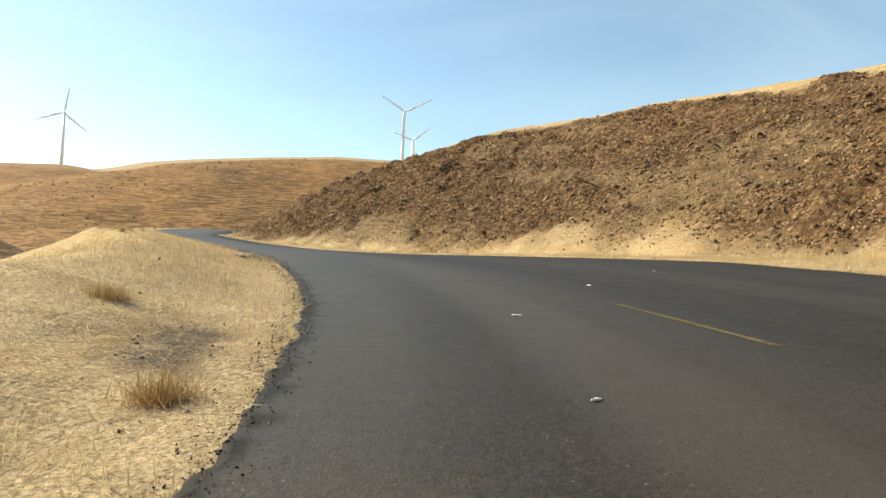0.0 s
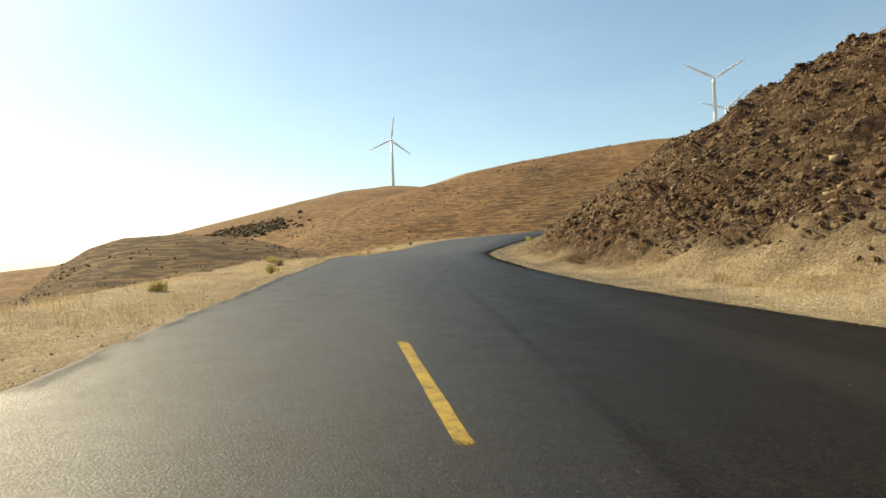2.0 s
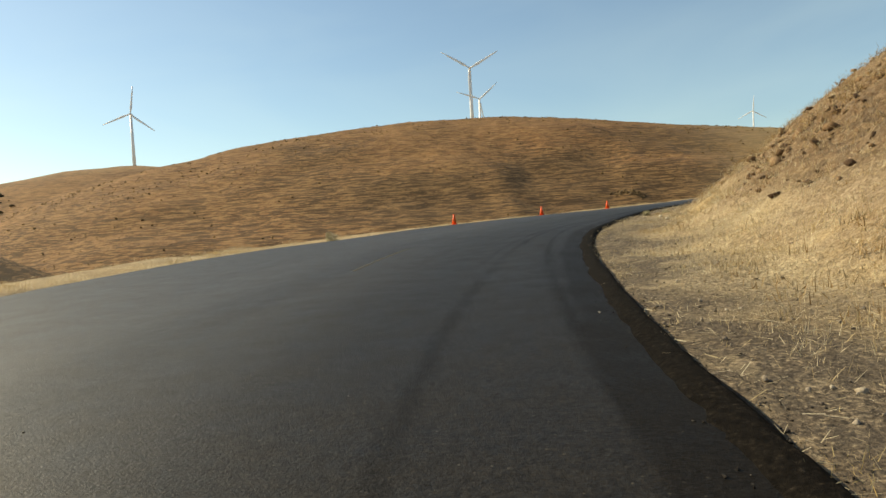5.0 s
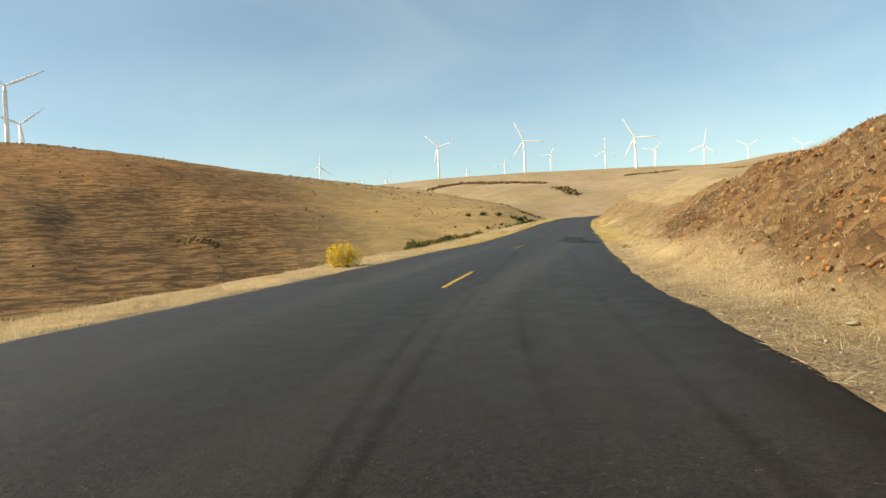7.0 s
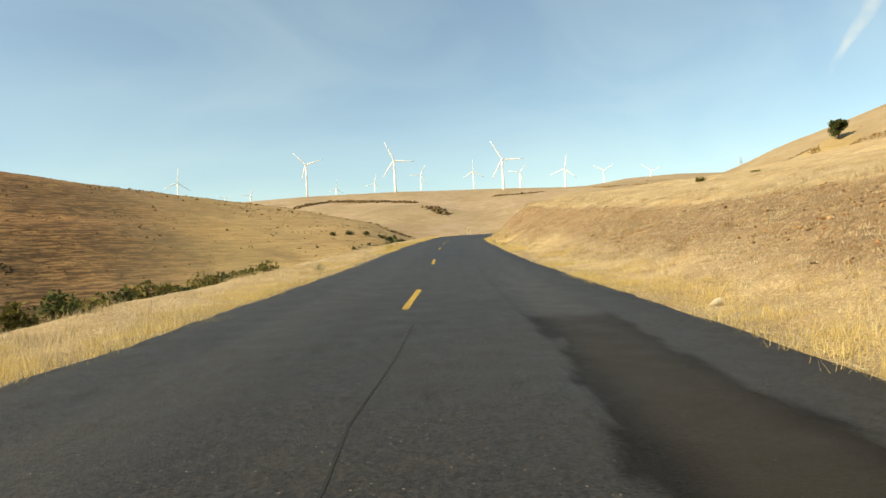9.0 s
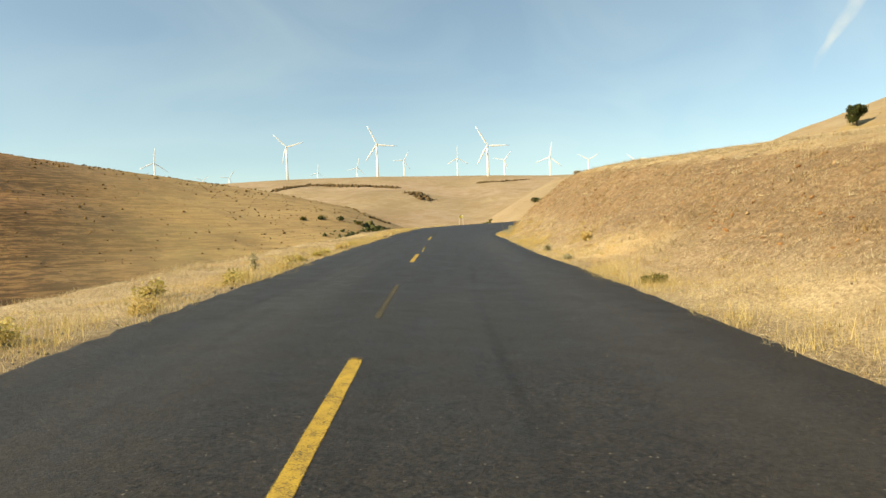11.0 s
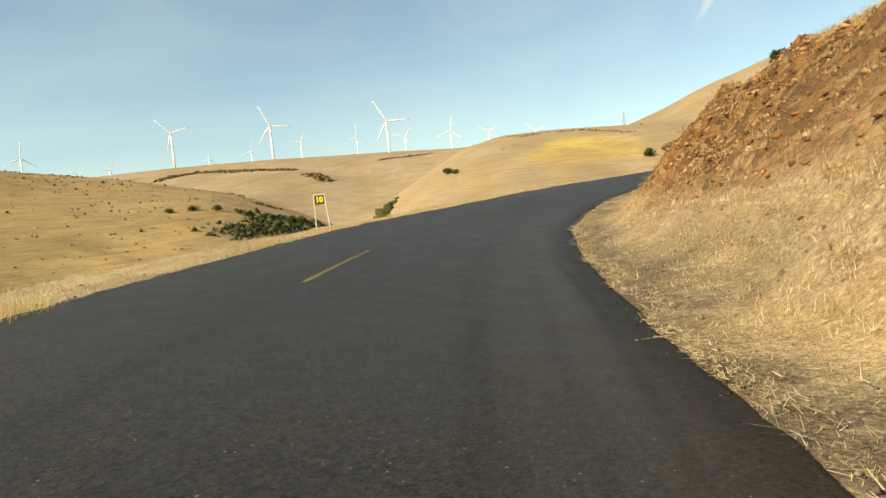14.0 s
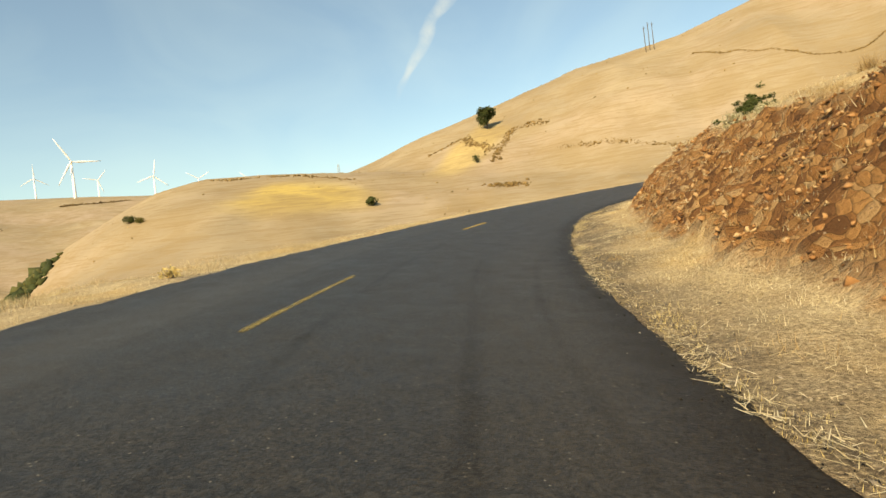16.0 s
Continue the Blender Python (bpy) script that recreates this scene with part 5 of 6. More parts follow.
def shrub(x, y, z, radius, height, material, seed, label, name="shrub", count=420, blossom=None, leaf=.05, full=1.0):
    """A low bush: bare stems fanning from the ground, leaves round their ends, blossom on the outside."""
    rnd = np.random.default_rng(seed)
    root = new(name)
    root.matrix_world = pose(x, y, z - .02, 0, 0, rnd.uniform(0, 360))
    bm = bmesh.new()
    tips = []
    for _ in range(13):
        a, out = rnd.uniform(0, 2 * math.pi), rnd.uniform(.15, .8)
        tip = (radius * out * math.cos(a), radius * out * math.sin(a), height * rnd.uniform(.45, .8) * (1.1 - .35 * out))
        limb(bm, (tip[0] * .08, tip[1] * .08, 0), tip, radius * .025, radius * .01, 5)
        tips.append(tip)
    part("stems", bm, M_BARK, root)
    radii = [radius * rnd.uniform(.22, .42) * full for _ in tips]
    tips = tips + [(t[0] * .9, t[1] * .9, t[2] * .5) for t in tips]
    radii = radii + radii
    v, q = leaf_cloud(rnd, tips, radii, count, leaf, height / (2 * radius) + .35)
    leaf_part("foliage", v, q, material, root)
    if blossom is not None:
        top = [(t[0] * 1.12, t[1] * 1.12, t[2] + radii[k] * .25) for k, t in enumerate(tips)]
        v, q = leaf_cloud(rnd, top, [r * 1.1 for r in radii], count, leaf * 1.1, .8, .8)
        leaf_part("blossom", v, q, blossom, root, "bright yellow flower heads")
    return tagged(root, label, "shrub")


def tree(x, y, z, height, width, seed, label):
    rnd = np.random.default_rng(seed)
    root = new("tree")
    root.matrix_world = pose(x, y, z - .3, 0, 0, 40)
    bm = bmesh.new()
    limb(bm, (0, 0, 0), (.1, 0, height * .35), height * .035, height * .024, 9)
    limb(bm, (.1, 0, height * .33), (0, .2, height * .72), height * .024, height * .010, 8)
    ends = []
    for k in range(9):
        a, up = k * 2.4 + rnd.uniform(-.3, .3), rnd.uniform(.25, .6)
        e = (width * .36 * math.cos(a), width * .36 * math.sin(a), height * (up + .22))
        limb(bm, (.05, 0, height * up), e, height * .012, height * .004, 6)
        ends.append(e)
    part("trunk", bm, M_BARK, root)
    clumps = ends + [(rnd.uniform(-.26, .26) * width, rnd.uniform(-.26, .26) * width, height * rnd.uniform(.26, .90)) for _ in range(22)]
    v, q = leaf_cloud(rnd, clumps, [width * rnd.uniform(.12, .22) for _ in clumps], 6000, height * .036, .9, .2)
    leaf_part("crown", v, q, M_GREEN, root)
    return tagged(root, label, "tree")


# the flowering bush and the small bushes along the outer verge
x, y, z = beside(-1, 119.8, 1.15)
shrub(x, y, z, .47, .62, M_SAGE, 3, "round rabbitbrush covered in yellow blossom on the gravel verge", "flowering_bush", 3200, M_FLOWER, .028, 1.5)
for k, (side, s, e, r, h) in enumerate(((-1, 3.7, .62, .09, .30), (-1, 6.4, 1.7, .10, .24), (1, 236.6, 4.1, .06, .34))):
    x, y, z = beside(side, s, e)
    root = new("dead_bush")
    root.matrix_world = pose(x, y, z, 0, 0, 0)
    rnd = np.random.default_rng(60 + k)
    for name, count, up, wide in (("stalk_tuft", 260, h, .004), ("foliage", 420, h * .7, .007)):
        v, _, t = blades(np.zeros((1, 3)), count, r, np.array([up]), wide, .8, rnd)
        me = fast_mesh(name, v, tris=t, shade=False)
        me.materials.append(M_TWIG)
        ob = new(name, me)
        ob.parent = root
    tagged(root, "brown dead bush of thin stalks among straw", "shrub")
x, y, z = beside(-1, 90.6, .45)
shrub(x, y, z, .24, .34, M_SAGE, 4, "small olive bush on the gravel verge", leaf=.03)
for k, (s, e, r, h) in enumerate(((48.0, 1.4, .24, .22), (50.2, 2.0, .28, .26), (44.6, .9, .22, .24), (55.0, 1.3, .26, .22), (57.6, 1.0, .22, .18), (60.5, 1.2, .3, .2),
                                  (46.4, 3.0, .32, .28), (52.6, 2.6, .3, .25), (40.5, 1.7, .2, .2), (36.0, 2.4, .24, .28), (64.0, 1.5, .25, .2), (68.0, 1.6, .25, .2))):
    x, y, z = beside(-1, s, e)
    shrub(x, y, z, r, h, M_WEED if k % 3 else M_SCRUB, 20 + k, "low dry olive-brown bush on the outer verge", count=300, leaf=.028)
brush = [(131 + .85 * k, 3.6 + .4 * vnoise(np.float64(k * .7), np.float64(3), 5), .34 + .1 * (k % 3), .30 + .08 * (k * 7 % 4), (M_OLIVE, M_GREEN, M_OLIVE)[k % 3]) for k in range(25)]
brush += [(167.6, 4.6, .7, .7, M_GREEN), (169.8, 4.9, .6, .6, M_GREEN), (165, 5, .7, .7, M_OLIVE), (172.5, 5, .5, .5, M_OLIVE), (116.5, 5.5, .4, .45, M_GREEN), (119.5, 5.2, .35, .4, M_OLIVE), (123, 5.5, .5, .4, M_OLIVE)]
for k, (s, e, r, h, mat) in enumerate(brush):
    x, y, z = beside(-1, s, e)
    shrub(x, y, z, r, h, mat, 50 + k, "dull green bush below the road's outer verge", count=420, leaf=.05)
for k, (s, e, r, h) in enumerate(((148.6, 1.2, .28, .30), (171.4, 1.0, .12, .42), (184.8, .7, .14, .14), (190, .6, .14, .13), (179, .8, .16, .15), (231, .8, .2, .16), (225, .9, .2, .15), (236, 1.1, .24, .2))):
    x, y, z = beside(-1, s, e)
    shrub(x, y, z, r, h, M_SAGE if k < 2 else M_GOLD, 80 + k, "pale seeding weed beside the asphalt", "weed", 300, leaf=.025)
for k, (s, e, r, h, mat) in enumerate(((195.6, .9, .26, .26, M_SAGE), (196.2, 1.2, .22, .22, M_SCRUB), (194.5, .72, .24, .22, M_SAGE), (193.7, .62, .26, .24, M_SAGE), (193.0, .78, .26, .24, M_SAGE),
                                       (192.4, .66, .17, .18, M_SAGE), (191.6, .61, .15, .15, M_SAGE), (174.2, .3, .13, .15, M_SAGE), (177.4, .35, .14, .2, M_SAGE), (206.5, 4.1, .26, .24, M_SCRUB), (194, 4.4, .24, .2, M_SCRUB),
                                       (176.0, 1.3, .14, .3, M_GOLD), (168.6, .5, .24, .16, M_OLIVE), (239.5, 3.1, .26, .3, M_SAGE), (238.6, 3.3, .2, .22, M_SAGE), (61, 3.6, .3, .3, M_SAGE), (57, 2.2, .2, .26, M_OLIVE),
                                       (91.2, .34, .12, .15, M_SAGE), (91.5, .75, .13, .13, M_SAGE), (97, 1.2, .18, .15, M_SCRUB), (214, 2.1, .22, .2, M_SCRUB), (222, 2.4, .24, .2, M_SAGE), (229, 2.2, .26, .22, M_SCRUB))):
    x, y, z = beside(1, s, e)
    shrub(x, y, z, r, h, mat, 110 + k, "dusty grey-green sagebrush on the bank" if mat is M_SAGE else "dry brown bush on the bank", "sagebrush" if mat is M_SAGE else "shrub", 520, leaf=.028)


for k, (s, e, r, h) in enumerate(((165.4, .5, .24, .2), (166.6, .9, .26, .24), (168.2, .45, .22, .2), (169.4, .9, .26, .22), (171.0, .5, .24, .2), (172.8, .6, .26, .2),
                                  (174.4, .45, .22, .18), (175.6, .6, .26, .2), (177.6, .5, .24, .18), (179.8, .55, .2, .16), (163.8, .8, .26, .22), (162.0, .6, .2, .18))):
    x, y, z = beside(-1, s, e)
    shrub(x, y, z, r, h, M_WEED if k % 4 else M_GOLD, 140 + k, "bushy yellow-green weed on the outer verge", "weed", 420, leaf=.024)


def stalk_weed():
    """A tall dead weed with leaves up its stalk."""
    rnd = np.random.default_rng(9)
    x, y, z = beside(1, 196.6, .38)
    root = new("tall_weed")
    root.matrix_world = pose(x, y, z - .02, 4, -6, 0)
    bm = bmesh.new()
    limb(bm, (0, 0, 0), (.02, .01, .28), .004, .003, 5)
    limb(bm, (.02, .01, .28), (-.03, .03, .52), .003, .0015, 5)
    part("stalk", bm, M_BARK, root)
    spots = [(.02 * math.sin(k * 2), .02 * math.cos(k * 2), 0.06 + k * .042) for k in range(11)]
    v, q = leaf_cloud(rnd, spots, [.035] * 11, 90, .012, .8, .2)
    leaf_part("leaves", v, q, M_SCRUB, root)
    tagged(root, "tall dead weed with shrivelled leaves beside the asphalt", "weed")


stalk_weed()

# pale stones on the inner verge, a dark lump on the outer edge
pale_mesh = [fast_mesh("pale_stone", v, tris=t, shade=False) for v, t in SHAPES[:4]]
for me in pale_mesh:
    me.materials.append(M_CHALK)
for k, (s, e, r) in enumerate(((106.6, .75, .07), (122.9, .5, .16), (123.4, .75, .12), (92.6, 1.5, .08), (91.4, 1.0, .06), (88.9, .9, .09), (98.2, .6, .06), (97.3, .9, .05), (86.9, 1.2, .07), (137.2, .5, .12))):
    x, y, z = beside(1, s, e)
    ob = new("pale_stone", pale_mesh[k % 4])
    ob.matrix_world = pose(x, y, z + r * .3, 10 * k, 15, 50 * k) @ Matrix.Diagonal((r * 1.2, r, r * .7, 1))
    tagged(ob, "pale weathered stone lying on the gravel verge", "stone", "pale stones on the verge")
me = fast_mesh("dark_stone", SHAPES[5][0], tris=SHAPES[5][1], shade=False)
me.materials.append(M_BLACK)
x, y, z = beside(-1, 186.2, .35)
ob = new("dark_stone", me)
ob.matrix_world = pose(x, y, z + .03, 10, 5, 30) @ Matrix.Diagonal((.11, .09, .08, 1))
tagged(ob, "dark rounded stone at the edge of the asphalt", "stone")


# ---------------------------------------------------------------- signs
def rod(bm, a, b, r):
    limb(bm, a, b, r, r, 10)


def board(parent, w, h, z, material, text="", bars=False):
    bm = bmesh.new()
    bmesh.ops.create_cube(bm, size=1, matrix=Matrix.Translation((0, 0, z)) @ Matrix.Diagonal((w, .012, h, 1)))
    bmesh.ops.bevel(bm, geom=list(bm.edges), offset=.003, segments=1, affect="EDGES")
    panel = part("panel", bm, material, parent)
    if text:
        cu = bpy.data.curves.new("figures", "FONT")
        cu.body, cu.size, cu.align_x, cu.align_y, cu.extrude = text, h * .82, "CENTER", "CENTER", .002
        cu.offset = .008
        tmp = new("figures", cu)
        me = bpy.data.meshes.new_from_object(tmp.evaluated_get(bpy.context.evaluated_depsgraph_get()))
        bpy.data.objects.remove(tmp)
        me.transform(Matrix.Translation((0, -.0095, z)) @ Matrix.Rotation(radians(90), 4, "X"))
        me.materials.clear()
        me.materials.append(M_FIGURE)
        ob = new("figures", me)
        ob.parent = panel
        tagged(ob, "yellow figures")
    if bars:
        bm = bmesh.new()
        for dx, dz, bw, bh in ((0, h * .22, w * .42, h * .14), (w * .08, 0, w * .2, h * .3), (0, -h * .24, w * .3, h * .12)):
            bmesh.ops.create_cube(bm, size=1, matrix=Matrix.Translation((dx, -.008, z + dz)) @ Matrix.Diagonal((bw, .004, bh, 1)))
        ob = part("bars", bm, M_FIGURE, panel, "yellow marking")
    return panel


def frame_sign():
    root = new("corner_sign")
    for side in (-1, 1):
        bm = bmesh.new()
        rod(bm, (side * .20 + .02, 0, -.03), (side * .16, 0, .98), .013)
        part("leg", bm, M_POST, root)
    bm = bmesh.new()
    rod(bm, (-.165, 0, .98), (.165, 0, .98), .012)
    part("crossbar", bm, M_POST, root)
    board(root, .28, .27, .83, M_PANEL, "10")
    x, y, z = beside(-1, 217.5, 2.35)
    head = math.degrees(float(np.interp(206.0, RS, RH)))
    root.matrix_world = pose(x, y, z, 0, 0, -head)
    return tagged(root, "black board with yellow figures on a white pipe frame", "sign")


def post_sign(name, x, y, z, turn, w, h, up, material, bars, label):
    root = new(name)
    root.matrix_world = pose(x, y, z, 0, 0, turn)
    for side in (-1, 1):
        bm = bmesh.new()
        rod(bm, (side * w * .55, .012, 0), (side * w * .5, .012, up + h * .55), .008)
        part("leg", bm, M_POST, root)
    board(root, w, h, up, material, "", bars)
    return tagged(root, label, "sign")


frame_sign()
x, y, z = beside(-1, 68.0, .25)
post_sign("corner_sign", x, y, z, 25, .14, .17, .25, M_PANEL, True, "small black board with a yellow mark on white legs")
x, y, z = beside(1, 60.4, .9)
post_sign("corner_sign", x, y, z, 175, .18, .22, .27, M_FIGURE, False, "back of a small yellow board on white legs")

# ---------------------------------------------------------------- on the hills
for k, (x, y, h, w) in enumerate(((357.5, 227.5, 10.5, 8.7),)):
    tree(x, y, ground_at(x, y), h, w, 5, "lone dark green tree on the pale hillside")
for k, (x, y, r, h, mat) in enumerate(((305.4, 224, 1.8, 3.9, M_GREEN), (239, 241, 2.6, 2.6, M_GREEN), (219, 301, 2.2, 2.2, M_GREEN), (217, 296, 1.6, 1.5, M_OLIVE),
                                       (42.3, 138.6, .45, .4, M_OLIVE), (45.5, 136.5, .4, .32, M_OLIVE), (227, 395, 3.6, 4.6, M_GREEN), (234, 397, 2.6, 2.6, M_GREEN), (243, 398, 2.4, 2.2, M_OLIVE),
                                       (220, 402, 3.0, 3.0, M_GREEN), (252, 401, 2.4, 2.0, M_GREEN), (262, 403, 2.6, 2.0, M_OLIVE), (213, 396, 2.4, 2.0, M_GREEN), (205, 399, 2.6, 2.2, M_OLIVE),
                                       (197, 402, 2.4, 2.2, M_GREEN), (188, 404, 2.4, 2.2, M_GREEN), (179, 406, 2.4, 2.0, M_OLIVE))):
    shrub(x, y, ground_at(x, y), r, h, mat, 200 + k, "dark green thicket in a fold of the hills" if r > 1 else "small bush on the crest of the bank", "bush", 650, leaf=r * .10)


def grove(x, y):
    """A patch of low green trees in a hollow."""
    rnd = np.random.default_rng(77)
    root = new("grove")
    root.matrix_world = pose(x, y, 0, 0, 0, 0)
    cs = []
    for _ in range(46):
        dx, dy = rnd.normal(0, 5.4), rnd.normal(0, 3)
        cs.append((dx, dy, ground_at(x + dx, y + dy) + .7))
    v, q = leaf_cloud(rnd, cs, [rnd.uniform(1.0, 1.8) for _ in cs], 3600, .36, .7, .2)
    leaf_part("crowns", v, q, M_GREEN, root)
    tagged(root, "patch of dark green brush in a hollow of the hillside", "grove", kind="stuff")


grove(286.5, 135.2)


def gully(name, line, wide, each, size, material, label, seed):
    """Dark low brush following a fold or a track over the far slopes."""
    rnd = np.random.default_rng(seed)
    line = np.array(line, float)
    run = np.r_[0, np.cumsum(np.linalg.norm(np.diff(line, axis=0), axis=1))]
    n = int(run[-1] * each)
    u = rnd.uniform(0, run[-1], n)
    x = np.interp(u, run, line[:, 0]) + rnd.normal(0, wide, n) + wide * 2 * vnoise(u / (wide * 14), u * 0, seed)
    y = np.interp(u, run, line[:, 1]) + rnd.normal(0, wide, n) + wide * 2 * vnoise(u / (wide * 14), u * 0, seed + 5)
    k = size * np.clip(rnd.lognormal(0, .4, n), .5, 2)
    stuff_object(name, stones(np.stack([x, y, sheet_z(x, y) + k * .1], 1), k, rnd), material, label, "brush")


def utility_pole(x, y, h):
    root = new("utility_pole")
    root.matrix_world = pose(x, y, ground_at(x, y) - .5, 0, 0, 20)
    bm = bmesh.new()
    limb(bm, (0, 0, 0), (0, 0, h), .21, .15, 8)
    part("pole", bm, M_POLE, root)
    bm = bmesh.new()
    bmesh.ops.create_cube(bm, size=1, matrix=Matrix.Translation((0, -.18, h * .93)) @ Matrix.Diagonal((1.8, .15, .18, 1)))
    part("crossarm", bm, M_POLE, root)
    return tagged(root, "tall weathered wooden utility pole on the hill", "utility pole", "poles on the hill")


for x, y, h in ((400.8, 155.3, 12.6), (403.2, 153.2, 13.8), (402, 151.4, 13.2)):
    utility_pole(x, y, h)


def lattice_tower(x, y, base, h):
    root = new("transmission_tower")
    root.matrix_world = pose(x, y, base, 0, 0, 30)
    for a in range(4):
        bm = bmesh.new()
        cx, cy = math.cos(a * math.pi / 2 + .785), math.sin(a * math.pi / 2 + .785)
        limb(bm, (cx * h * .14, cy * h * .14, 0), (cx * h * .03, cy * h * .03, h), h * .008, h * .006, 6)
        part("leg", bm, M_STEEL, root)
    for z_, w in ((.62, .34), (.78, .42), (.94, .30)):
        bm = bmesh.new()
        limb(bm, (-w * h / 2, 0, z_ * h), (w * h / 2, 0, z_ * h), h * .008, h * .008, 6)
        part("crossarm", bm, M_STEEL, root)
    for k in range(7):
        bm = bmesh.new()
        z0, z1, w0 = h * k / 7, h * (k + 1) / 7, h * (.10 - .011 * k)
        limb(bm, (-w0, -w0, z0), (w0 * .9, w0 * .9, z1), h * .005, h * .005, 5)
        limb(bm, (w0, -w0, z0), (-w0 * .9, w0 * .9, z1), h * .005, h * .005, 5)
        part("brace", bm, M_STEEL, root)
    return tagged(root, "grey steel lattice transmission tower on a far ridge", "transmission tower")


X, Y = 74 + 1500 * math.sin(radians(67.2)), 181 + 1500 * math.cos(radians(67.2))
lattice_tower(X, Y, 10 + 1500 * math.tan(radians(5.2)), 52)

# smaller turbines along the far plateau: azimuth, height angle of the hub, blade length, rotor angle
for az_, el_, blade, spin in ((24.7, 6.5, 36, 35), (32.0, 6.85, 36, 5), (35.4, 7.2, 42, 12), (39.5, 7.7, 46, 28), (44.2, 7.7, 50, 0), (48.3, 7.33, 48, 40), (55.5, 6.9, 48, 60), (59.4, 6.5, 44, 70), (22.6, 6.3, 30, 50)):
    x, y, z = placed_far(az_, el_, 2700, (20, 137, 8))
    turbine(x, y, z, blade, -az_ + 8, spin)
x, y, z = placed_far(-2.7, 10.75, 1900, (-20, 82, 5))
turbine(x, y, z, 70, 5, 50)


# ---------------------------------------------------------------- low brush strewn over the far slopes
def far_brush(az0, az1, r0, r1, n, lo, hi, eye, material, name, label, seed):
    rnd = np.random.default_rng(seed)
    a, r = np.radians(rnd.uniform(az0, az1, n)), r0 + (r1 - r0) * np.sqrt(rnd.uniform(0, 1, n))
    x, y = eye[0] + r * np.sin(a), eye[1] + r * np.cos(a)
    ok = vnoise(x / 35, y / 35, seed) + .6 * vnoise(x / 9, y / 9, seed + 1) > rnd.uniform(-.9, .9, n)
    x, y, r = x[ok], y[ok], r[ok]
    size = np.clip(rnd.lognormal(0, .4, len(x)), .5, 2.2) * (lo + (hi - lo) * (r - r0) / (r1 - r0))
    p = np.stack([x, y, sheet_z(x, y) + size * .2], 1)
    stuff_object(name, stones(p, size, rnd), material, label, "brush")


M_GULLY = leaf_material("gully_brush", [(0, (.075, .05, .025)), (.6, (.12, .08, .04)), (1, (.20, .135, .065))], .1)
M_FARBRUSH = leaf_material("far_brush", [(0, (.12, .078, .032)), (.6, (.19, .12, .048)), (1, (.27, .175, .075))], .1)
M_PALEBRUSH = leaf_material("far_pale_brush", [(0, (.17, .12, .055)), (.6, (.27, .19, .09)), (1, (.36, .26, .12))], .1)
far_brush(-45, 36, 110, 520, 7000, .2, .6, (-10, 95), M_FARBRUSH, "hillside_brush", "low dark brush dotting the brown hillside", 301)
far_brush(38, 100, 90, 600, 2600, .16, .6, (60, 175), M_PALEBRUSH, "pale_hill_brush", "scattered low brush on the pale hills", 305)
rnd = np.random.default_rng(311)
n = 14000
x, y = rnd.uniform(-95, 70, n), rnd.uniform(60, 270, n)
ns, nd, _ = nearest(x, y)
out = left_edge(ns) - nd
ok = (nd < 0) & (out > 11) & (out < 95) & (fbm(x / 22, y / 22, 321, 3) + .5 * vnoise(x / 3, y / 3, 323) > rnd.uniform(-1.2, 1.0, n))
x, y = x[ok], y[ok]
size = np.clip(rnd.lognormal(-1.55, .45, len(x)), .08, .5)
stuff_object("slope_brush", stones(np.stack([x, y, sheet_z(x, y) + size * .1], 1), size, rnd, CHIPS), M_GULLY, "dark dead brush on the slope across the valley", "brush")
far_brush(-66, -40, 100, 260, 1200, .2, .4, (-10, 35), M_FARBRUSH, "lower_hill_brush", "low dark brush on the lower hill", 307)


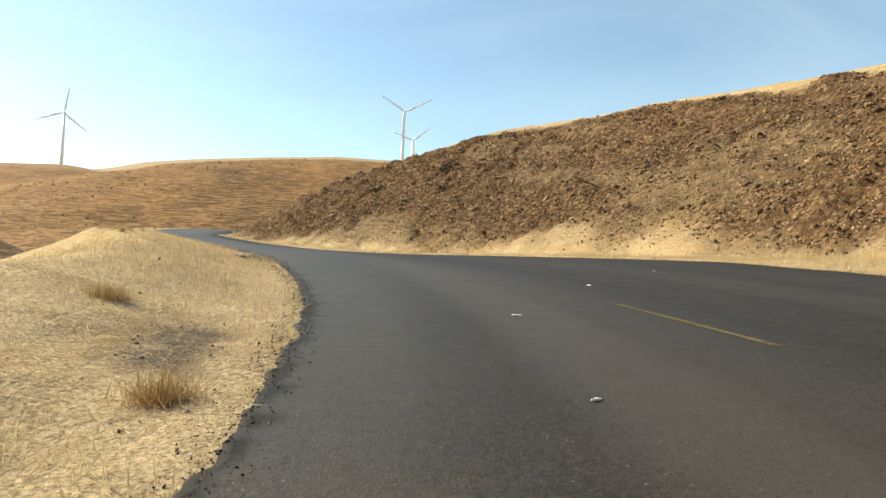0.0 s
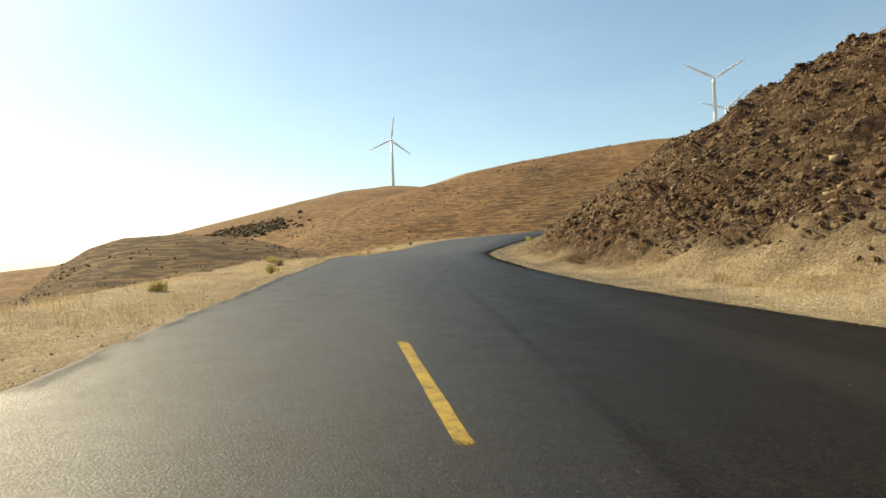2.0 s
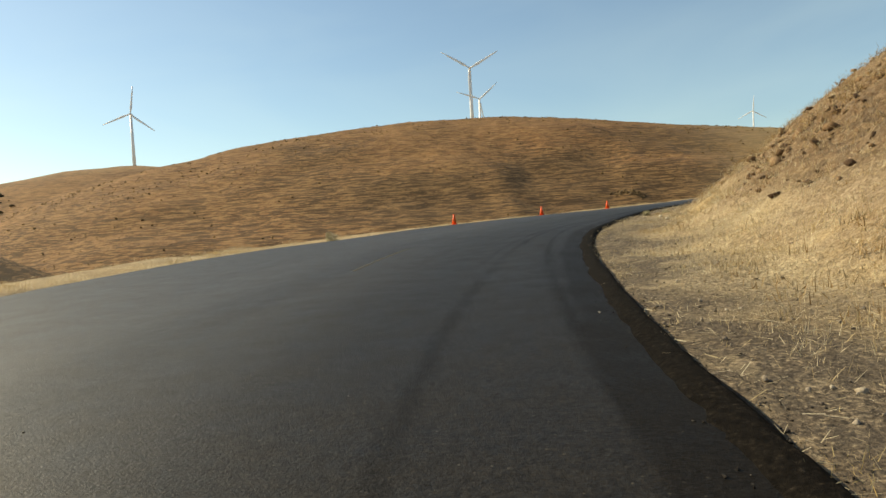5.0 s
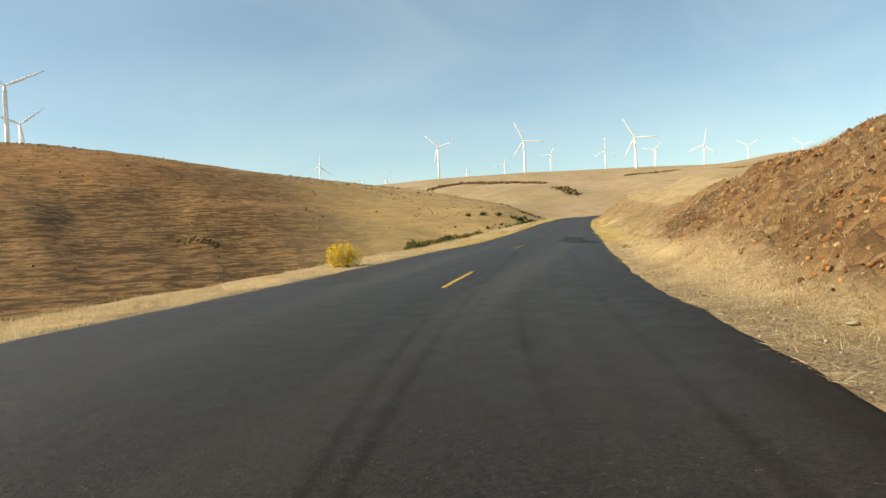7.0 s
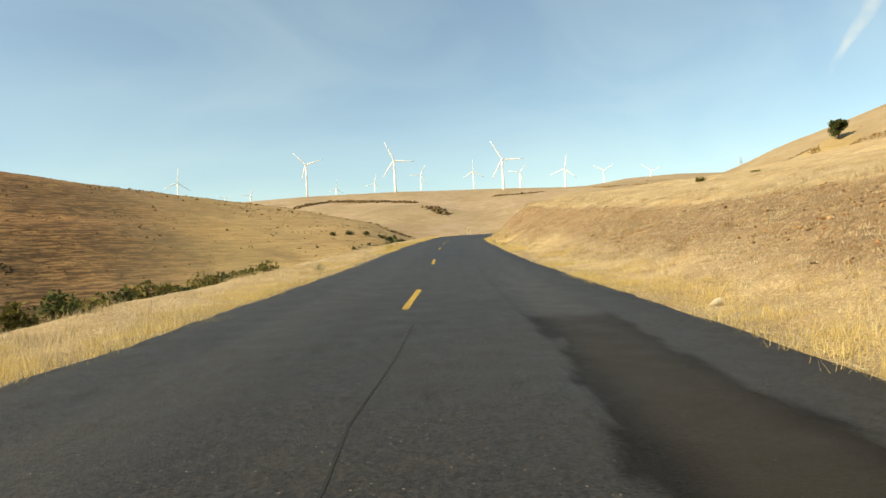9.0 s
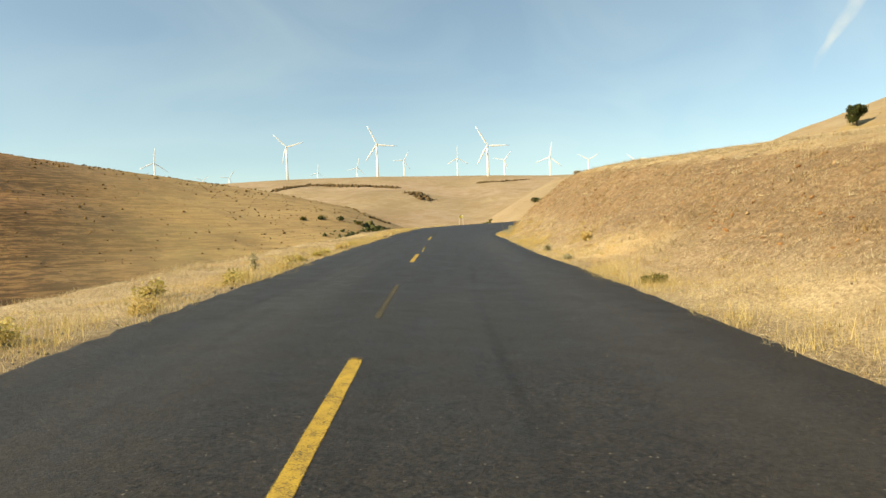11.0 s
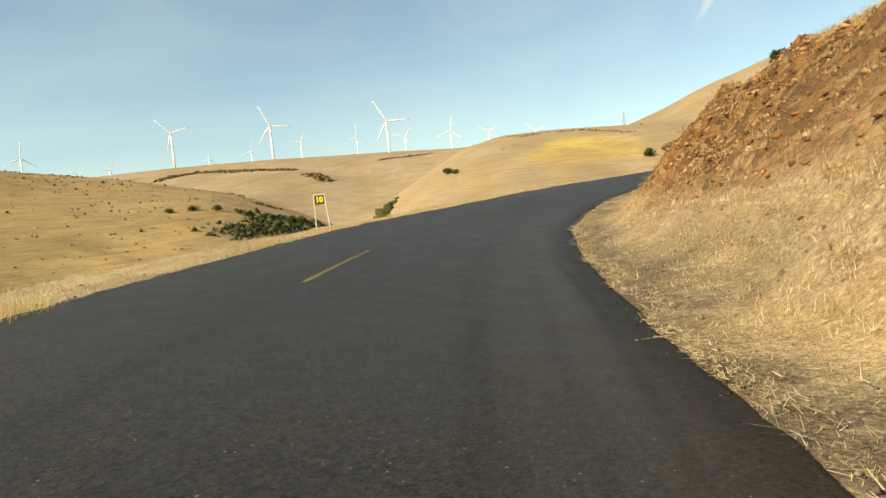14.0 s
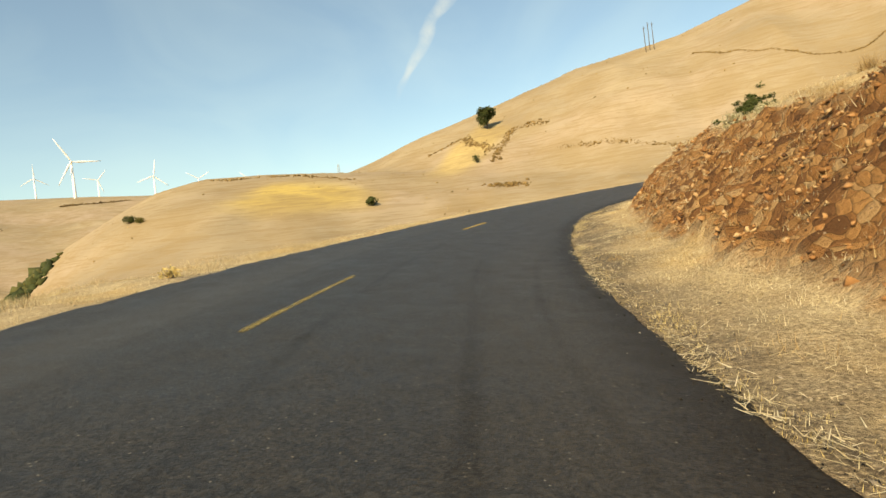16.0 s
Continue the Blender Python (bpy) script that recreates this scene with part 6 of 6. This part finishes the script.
M_THICKET = leaf_material("thicket", [(0, (.03, .04, .014)), (.6, (.055, .065, .022)), (1, (.12, .11, .04))], .15)
for k, (line, wide, each, size, mat, label) in enumerate((
    (((590, 1200), (680, 1212), (752, 1043)), 4, 5, 2.6, M_GULLY, "dark brush along a fold of the plateau"),
    (((715, 960), (701, 919), (690, 900)), 7, 5, 2.4, M_GULLY, "dark brush in a short ravine"),
    (((900, 1000), (940, 960), (985, 940)), 2.5, 4, 1.8, M_GULLY, "dark brush along a fold of the plateau"),
    (((256, 460), (265, 455)), 2.5, 12, .9, M_GULLY, "dark brush in a short ravine"),
    (((346.2, 248), (357.6, 237.2), (317.4, 221.6)), 1.2, 5, 0.5, M_FARBRUSH, "brown brush along a fold of the hillside"),
    (((303.6, 219.8), (340.8, 213.2), (331.8, 200)), 1.2, 5, 0.5, M_FARBRUSH, "brown brush along a fold of the hillside"),
    (((262, 210), (266, 202)), 1.5, 16, .55, M_FARBRUSH, "brown brush in a hollow"),
    (((365.4, 140), (330.6, 125), (310.8, 111.2), (308.4, 94.4), (309.6, 80)), 0.3, 9, 0.28, M_FARBRUSH, "worn track across the pale hillside"),
    (((283.8, 137.6), (279, 150.2)), 1.1, 13, 0.42, M_THICKET, "green brush below the grove"),
    (((300, 192.8), (277.2, 158.6)), 0.8, 6.5, 0.32, M_FARBRUSH, "brown brush along a fold of the hillside"),
    (((268, 305), (275, 261)), 1.0, 4, .45, M_FARBRUSH, "brown brush along a terrace"),
    (((-512, 503), (-503, 548), (-420, 505)), 16, 9, 1.8, M_GULLY, "dark scrub patch on the far hill"),
    (((248, 398), (225, 389), (212, 380), (196, 372), (176, 359)), 5, 14, 1.1, M_THICKET, "green thicket along the valley floor"),
    (((228, 392), (238, 402), (250, 405), (260, 404)), 6, 14, 2.2, M_THICKET, "green thicket along the valley floor"),
    (((190, 326), (206, 334), (222, 345)), 5, 10, 1.7, M_THICKET, "green thicket along the valley floor"),
    (((20, 360), (30, 352)), 1.5, 14, .55, M_GULLY, "dark brush in a gully"))):
    gully("track" if "track" in label else "gully_brush", line, wide, each, size, mat, label, 400 + k)


# ---------------------------------------------------------------- vapour trail
def vapour_trail(a0, e0, a1, e1):
    m = Mat("vapour", 1.0, spec=0)
    clear = m.t.nodes.new("ShaderNodeBsdfTransparent")
    # the trail's sunlit white, given as a glow of its own
    thin = m.t.nodes.new("ShaderNodeEmission")
    mx = m.t.nodes.new("ShaderNodeMixShader")
    dens = m.math("MULTIPLY", m.attr("thick"), m.grey(m.noise(.006, 4, .6), .2, .7))
    m.link(dens, mx.inputs[0])
    m.link(clear.outputs[0], mx.inputs[1])
    m.link(thin.outputs[0], mx.inputs[2])
    thin.inputs[0].default_value = (.80, .90, 1, 1)
    thin.inputs[1].default_value = .72
    m.link(mx.outputs[0], m.t.nodes["Material Output"].inputs[0])
    n, w = 60, 9
    eye, dist = np.array([60, 165, 10.0]), 4600
    u = np.linspace(0, 1, n)
    a, e = np.radians(a0 + (a1 - a0) * u), np.radians(e0 + (e1 - e0) * u)
    c = eye + dist * np.stack([np.sin(a) * np.cos(e), np.cos(a) * np.cos(e), np.sin(e)], 1)
    side = np.stack([np.cos(a), -np.sin(a), 0 * a], 1)
    wide = (26 + 62 * u)[:, None] * (1 + .25 * vnoise(u * 14, u * 0, 3))[:, None]
    f = np.linspace(-1, 1, w)
    v = (c[:, None] + side[:, None] * f[None, :, None] * wide[:, None] + side[:, None] * (24 * vnoise(u * 7, u * 0, 8))[:, None, None]).reshape(-1, 3)
    me = fast_mesh("vapour_trail", v, quads=grid_quads(n, w))
    thick = (1 - f[None] ** 2) * (smooth(0, .25, u) * .55 + 0 * u)[:, None]
    attribute(me, "thick", thick.ravel())
    me.materials.append(m.m)
    ob = new("vapour_trail", me)
    tagged(ob, "thin white vapour trail in the blue sky", "vapour trail")


vapour_trail(72.5, 11.6, 80.0, 22.5)
